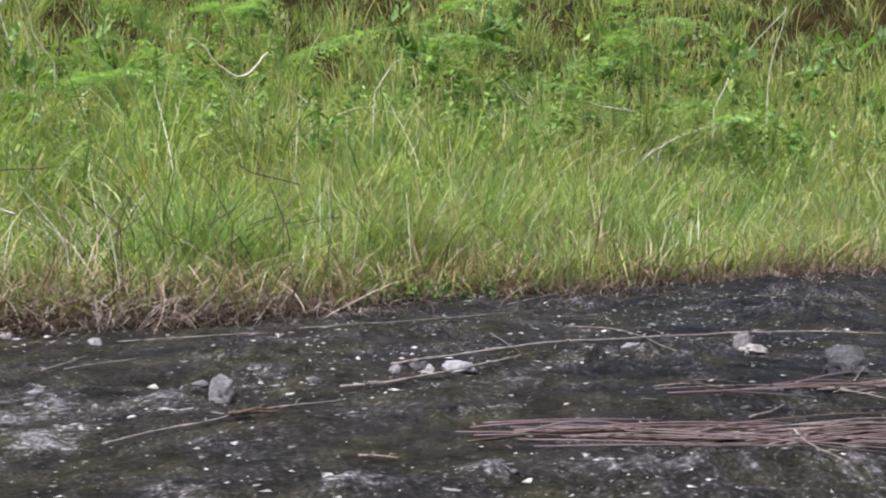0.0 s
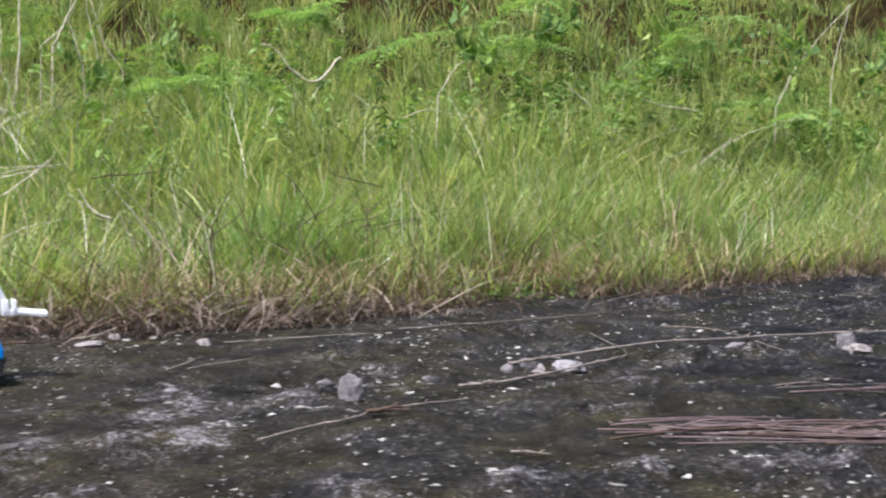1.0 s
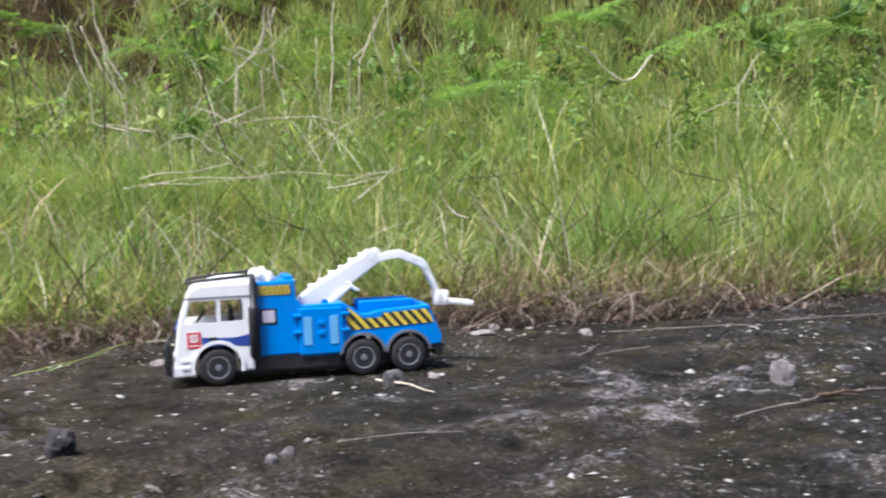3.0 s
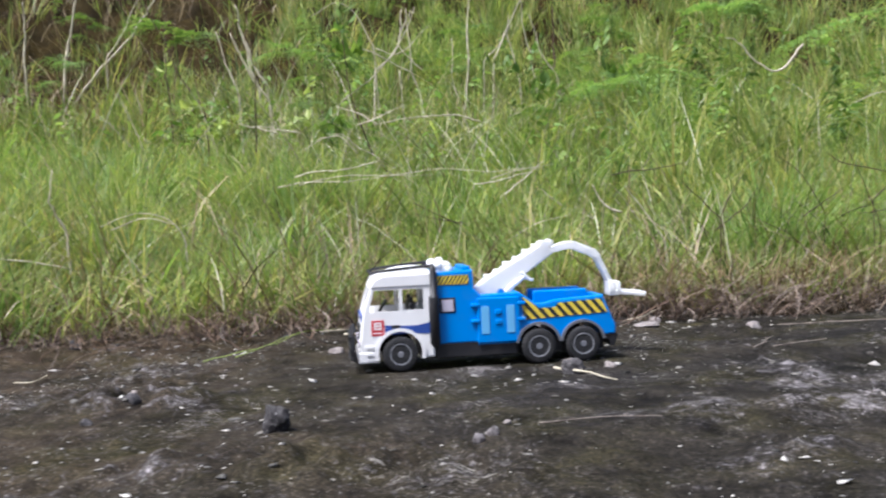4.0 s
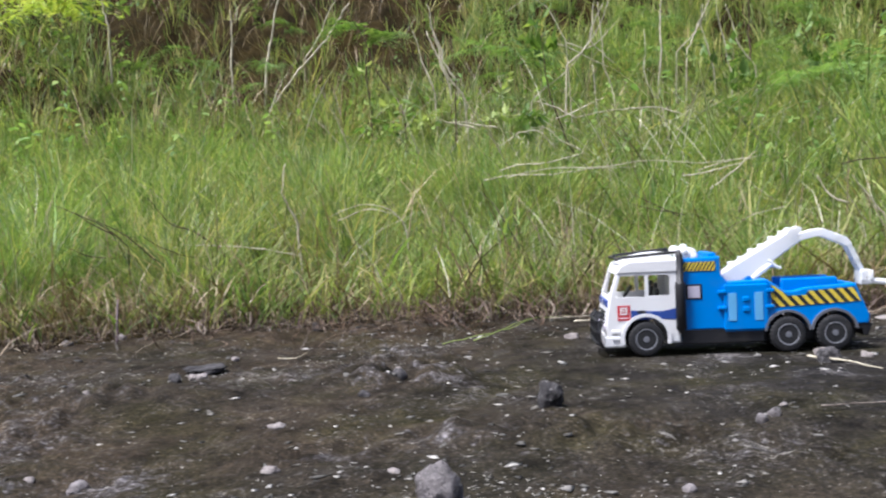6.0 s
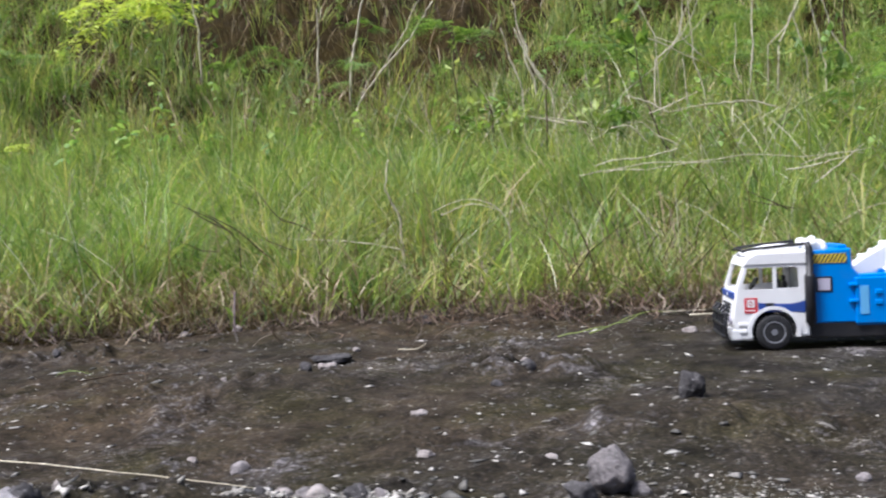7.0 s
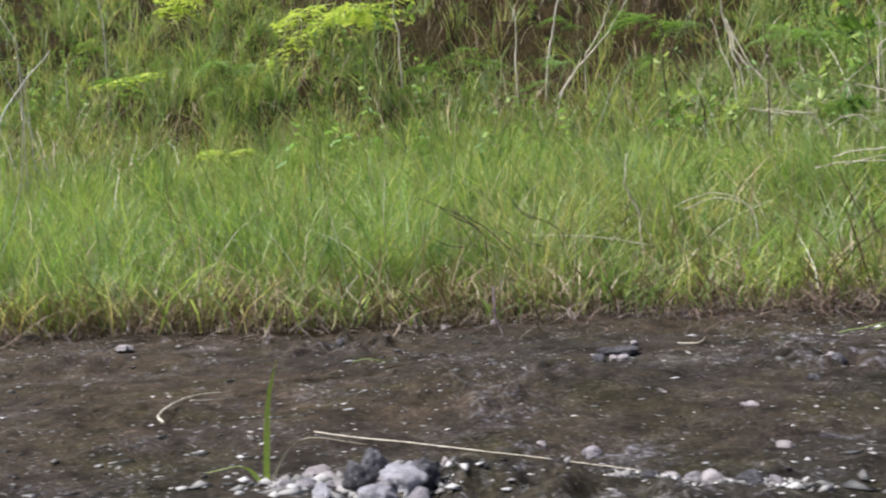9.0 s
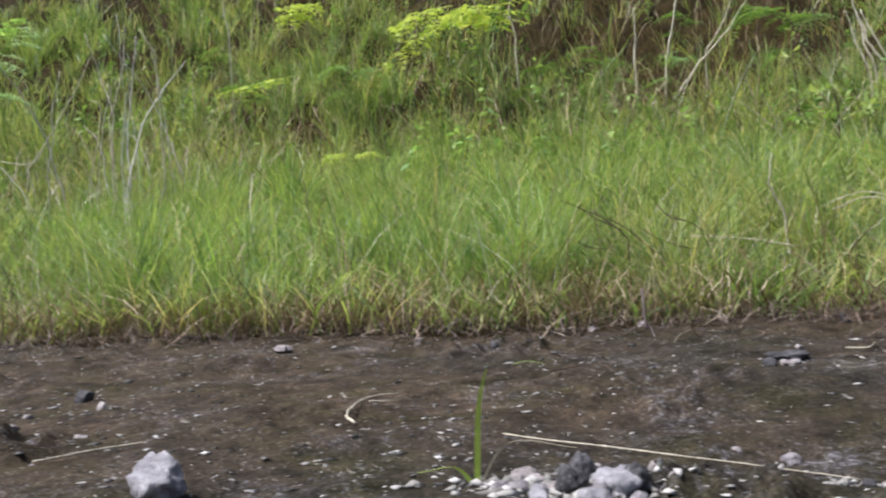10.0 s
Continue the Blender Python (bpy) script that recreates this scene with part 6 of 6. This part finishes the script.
def stalk_heap(label, ends, count, spread, radius, seed):
    """A loose bundle of thin dry stalks; ends: two plan points."""
    pick = random.Random(seed)
    a, b = Vector((*ends[0], 0)), Vector((*ends[1], 0))
    along = (b - a).normalized()
    across = Vector((-along.y, along.x, 0))
    heap = new("stalk_bundle")
    tagged(heap, label, "dry stalks")
    heap.location = (a.x, a.y, land_z(a.x, a.y))
    for k in range(count):
        stray = pick.random() < 0.22
        f0 = pick.random() ** 1.1 * 0.8
        f1 = min(1.0, f0 + pick.uniform(0.12, 0.42))
        wide = pick.choice((0.35, 0.6, 1.5))
        c0, c1 = pick.gauss(0, spread * wide), pick.gauss(0, spread * (2.6 if stray else wide * 1.6))
        p, q = a.lerp(b, f0) + across * c0, a.lerp(b, f1) + across * c1 * (0.7 + f1)
        bow = across * pick.gauss(0, spread * 0.16)
        kink, bend = pick.uniform(0.3, 0.7), across * pick.gauss(0, spread * 0.15)
        level = abs(pick.gauss(0, 0.006))
        path = []
        for j in range(13):
            t = j / 12
            s = p.lerp(q, t) + bow * math.sin(math.pi * t) + bend * (1 - abs(t - kink) / max(kink, 1 - kink)) + across * 0.0012 * noise.noise(Vector((k * 3.1, t * 4, 0)))
            path.append(Vector((s.x, s.y, land_z(s.x, s.y))))
        ends_z = path[0].z, path[-1].z
        chord = [ends_z[0] + (ends_z[1] - ends_z[0]) * j / 12 for j in range(13)]
        rise = max(v.z - c for v, c in zip(path, chord))
        path = [Vector((v.x, v.y, c + rise + radius + level * math.sin(math.pi * (0.12 + 0.7 * j / 12)))) - heap.location for j, (v, c) in enumerate(zip(path, chord))]
        r = radius * pick.uniform(0.55, 1.5)
        part("stalk", rod(bmesh.new(), path, [r * (1 - 0.6 * j / 12) for j in range(13)], 5), pick.choice((RED_STRAW, RED_STRAW, RED_STRAW, GREY_TWIG, DARK_STEM)), heap, smooth=True)
    return heap


stalk_heap("loose bundle of reddish-brown dry stalks on the paving", ((0.01, 0.80), (0.75, 0.86)), 140, 0.016, 0.0007, 1)
stalk_heap("thin scatter of reddish dry stalks beside a dark stone", ((0.22, 1.01), (0.85, 1.15)), 60, 0.019, 0.0007, 2)

# leaning stick at the verge
bm = rod(bmesh.new(), wobble(smooth_path([(-1.725, 0.777, land_z(-1.725, 0.777)), (-1.74, 0.79, 0.025), (-1.76, 0.81, 0.06)], 5), 0.003), 0.0022, 6)
tagged(link("leaning_stick", bm, RED_STRAW, smooth=True), "short pale stick leaning out of the verge", "stick")


def tuft(x, y, blades_at, label):
    clump = new("grass_tuft")
    tagged(clump, label, "grass tuft")
    clump.location = (x, y, land_z(x, y) - 0.003)
    for tip, width in blades_at:
        bm = bmesh.new()
        path = smooth_path([(0, 0, 0), (tip[0] * 0.35, tip[1] * 0.35, tip[2] * 0.6 + abs(tip[0]) * 0.3), tip], 6)
        flat = Vector((0.66, 0.75, 0))
        rows = [(bm.verts.new(p - flat * width * (1 - (k / 12) ** 2) * 0.5), bm.verts.new(p + Vector((0, 0, 0.0004))), bm.verts.new(p + flat * width * (1 - (k / 12) ** 2) * 0.5)) for k, p in enumerate(path)]
        for a, b in zip(rows, rows[1:]):
            bm.faces.new((a[0], a[1], b[1], b[0]))
            bm.faces.new((a[1], a[2], b[2], b[1]))
        part("blade", bm, YOUNG_BLADE if tip[2] > 0.04 or tip[0] < 0 else DRY_STEM, clump, smooth=True)
    return clump


tuft(-1.138, -0.034, [((0.014, 0.006, 0.094), 0.0045), ((0.055, 0.05, 0.03), 0.002), ((-0.028, -0.032, 0.014), 0.004)], "bright green grass blades growing out of the rubble")


# ---- gravel ----
def chips(name, x, y, size, flat, seed, label, material=CHIP):
    """Small angular chips strewn on the ground: squashed, skewed octahedra."""
    rng = np.random.default_rng(seed)
    n = len(x)
    u = -(x + y) * R2
    z = np.maximum(ground_z(x, y), np.where((y - x) * R2 - edge(u) > -0.3, bank_z(u, (y - x) * R2 - edge(u)), -1))
    shape = np.array([(1, 0, 0), (0, 1, 0), (-1, 0, 0), (0, -1, 0), (0, 0, 1), (0, 0, -1)], dtype=float)
    v = shape[None] * rng.uniform(0.55, 1.3, (n, 6, 1)) + rng.normal(0, 0.34, (n, 6, 3))
    a = rng.uniform(0, 6.28, n)
    c, s = np.cos(a)[:, None], np.sin(a)[:, None]
    vx, vy, vz = v[..., 0] * 1.3, v[..., 1] * 0.8, v[..., 2] * flat
    vx, vy = vx * c - vy * s, vx * s + vy * c
    half = size[:, None] * 0.5
    verts = np.stack([x[:, None] + vx * half, y[:, None] + vy * half, z[:, None] + half * flat * 0.4 + vz * half], -1).reshape(-1, 3)
    tri = np.array([(0, 1, 4), (1, 2, 4), (2, 3, 4), (3, 0, 4), (1, 0, 5), (2, 1, 5), (3, 2, 5), (0, 3, 5)])
    faces = (np.arange(n) * 6)[:, None, None] + tri[None]
    ob = raw(name, verts, [faces.reshape(-1, 3)], material, smooth=False)
    return tagged(ob, label, "gravel", kind="stuff")


rng = np.random.default_rng(12)
n = 120000
x, y = rng.uniform(-2.9, 1.6, n), rng.uniform(-0.5, 2.9, n)
w = (y - x) * R2 - edge(-(x + y) * R2)
keep = (w < 0.05) & (np.hypot(x + 0.25, y + 0.25) > 0.3) & (rng.uniform(0, 1, n) < 0.12 + 0.6 * np.clip(patchy(x, y, 41, 3, 14) * 1.6 - 0.5, 0, 1))
x, y = x[keep], y[keep]
chips("gravel", x, y, np.clip(rng.lognormal(-5.95, 0.66, len(x)), 0.001, 0.02), 0.3, 42, "pale and dark gravel chips strewn over the paving")
n = 2600
x, y = rng.uniform(-2.6, 0.7, n), rng.uniform(-0.4, 2.1, n)
w = (y - x) * R2 - edge(-(x + y) * R2)
keep = (w < 0.0) & (np.hypot(x + 0.25, y + 0.25) > 0.35) & (rng.uniform(0, 1, n) < 0.1 + 0.9 * patchy(x, y, 81, 4, 20) ** 2)
x, y = x[keep], y[keep]
chips("stone_flakes", x, y, np.clip(rng.lognormal(-5.05, 0.42, len(x)), 0.003, 0.016), 0.16, 82, "thin flat pale stone flakes lying on the paving", FLAKE)
n = 600
x, y = -0.66 + rng.normal(0, 0.055, n), 0.3 + rng.normal(0, 0.032, n)
chips("fine_gravel", x, y, np.clip(rng.lognormal(-6.3, 0.5, n), 0.001, 0.006), 0.45, 83, "patch of fine pale gravel beside a grey stone", FLAKE)
n = 260
x = -0.9 + rng.normal(0, 0.045, n)
y = 0.165 + 0.5 * (x + 0.9) + rng.normal(0, 0.011, n)
chips("gravel_row", x, y, np.clip(rng.lognormal(-5.4, 0.5, n), 0.002, 0.012), 0.5, 84, "straggling row of small pale gravel", FLAKE)
n = 330
x, y = -1.085 + rng.normal(0, 0.03, n), 0.0 + rng.normal(0, 0.022, n)
x, y = x + 0.5 * y, y + 0.4 * (x + 1.085)
chips("rubble", x, y, np.clip(rng.lognormal(-4.9, 0.6, n), 0.003, 0.014), 0.6, 43, "heap of broken pale and grey rubble on the paving", FLAKE)
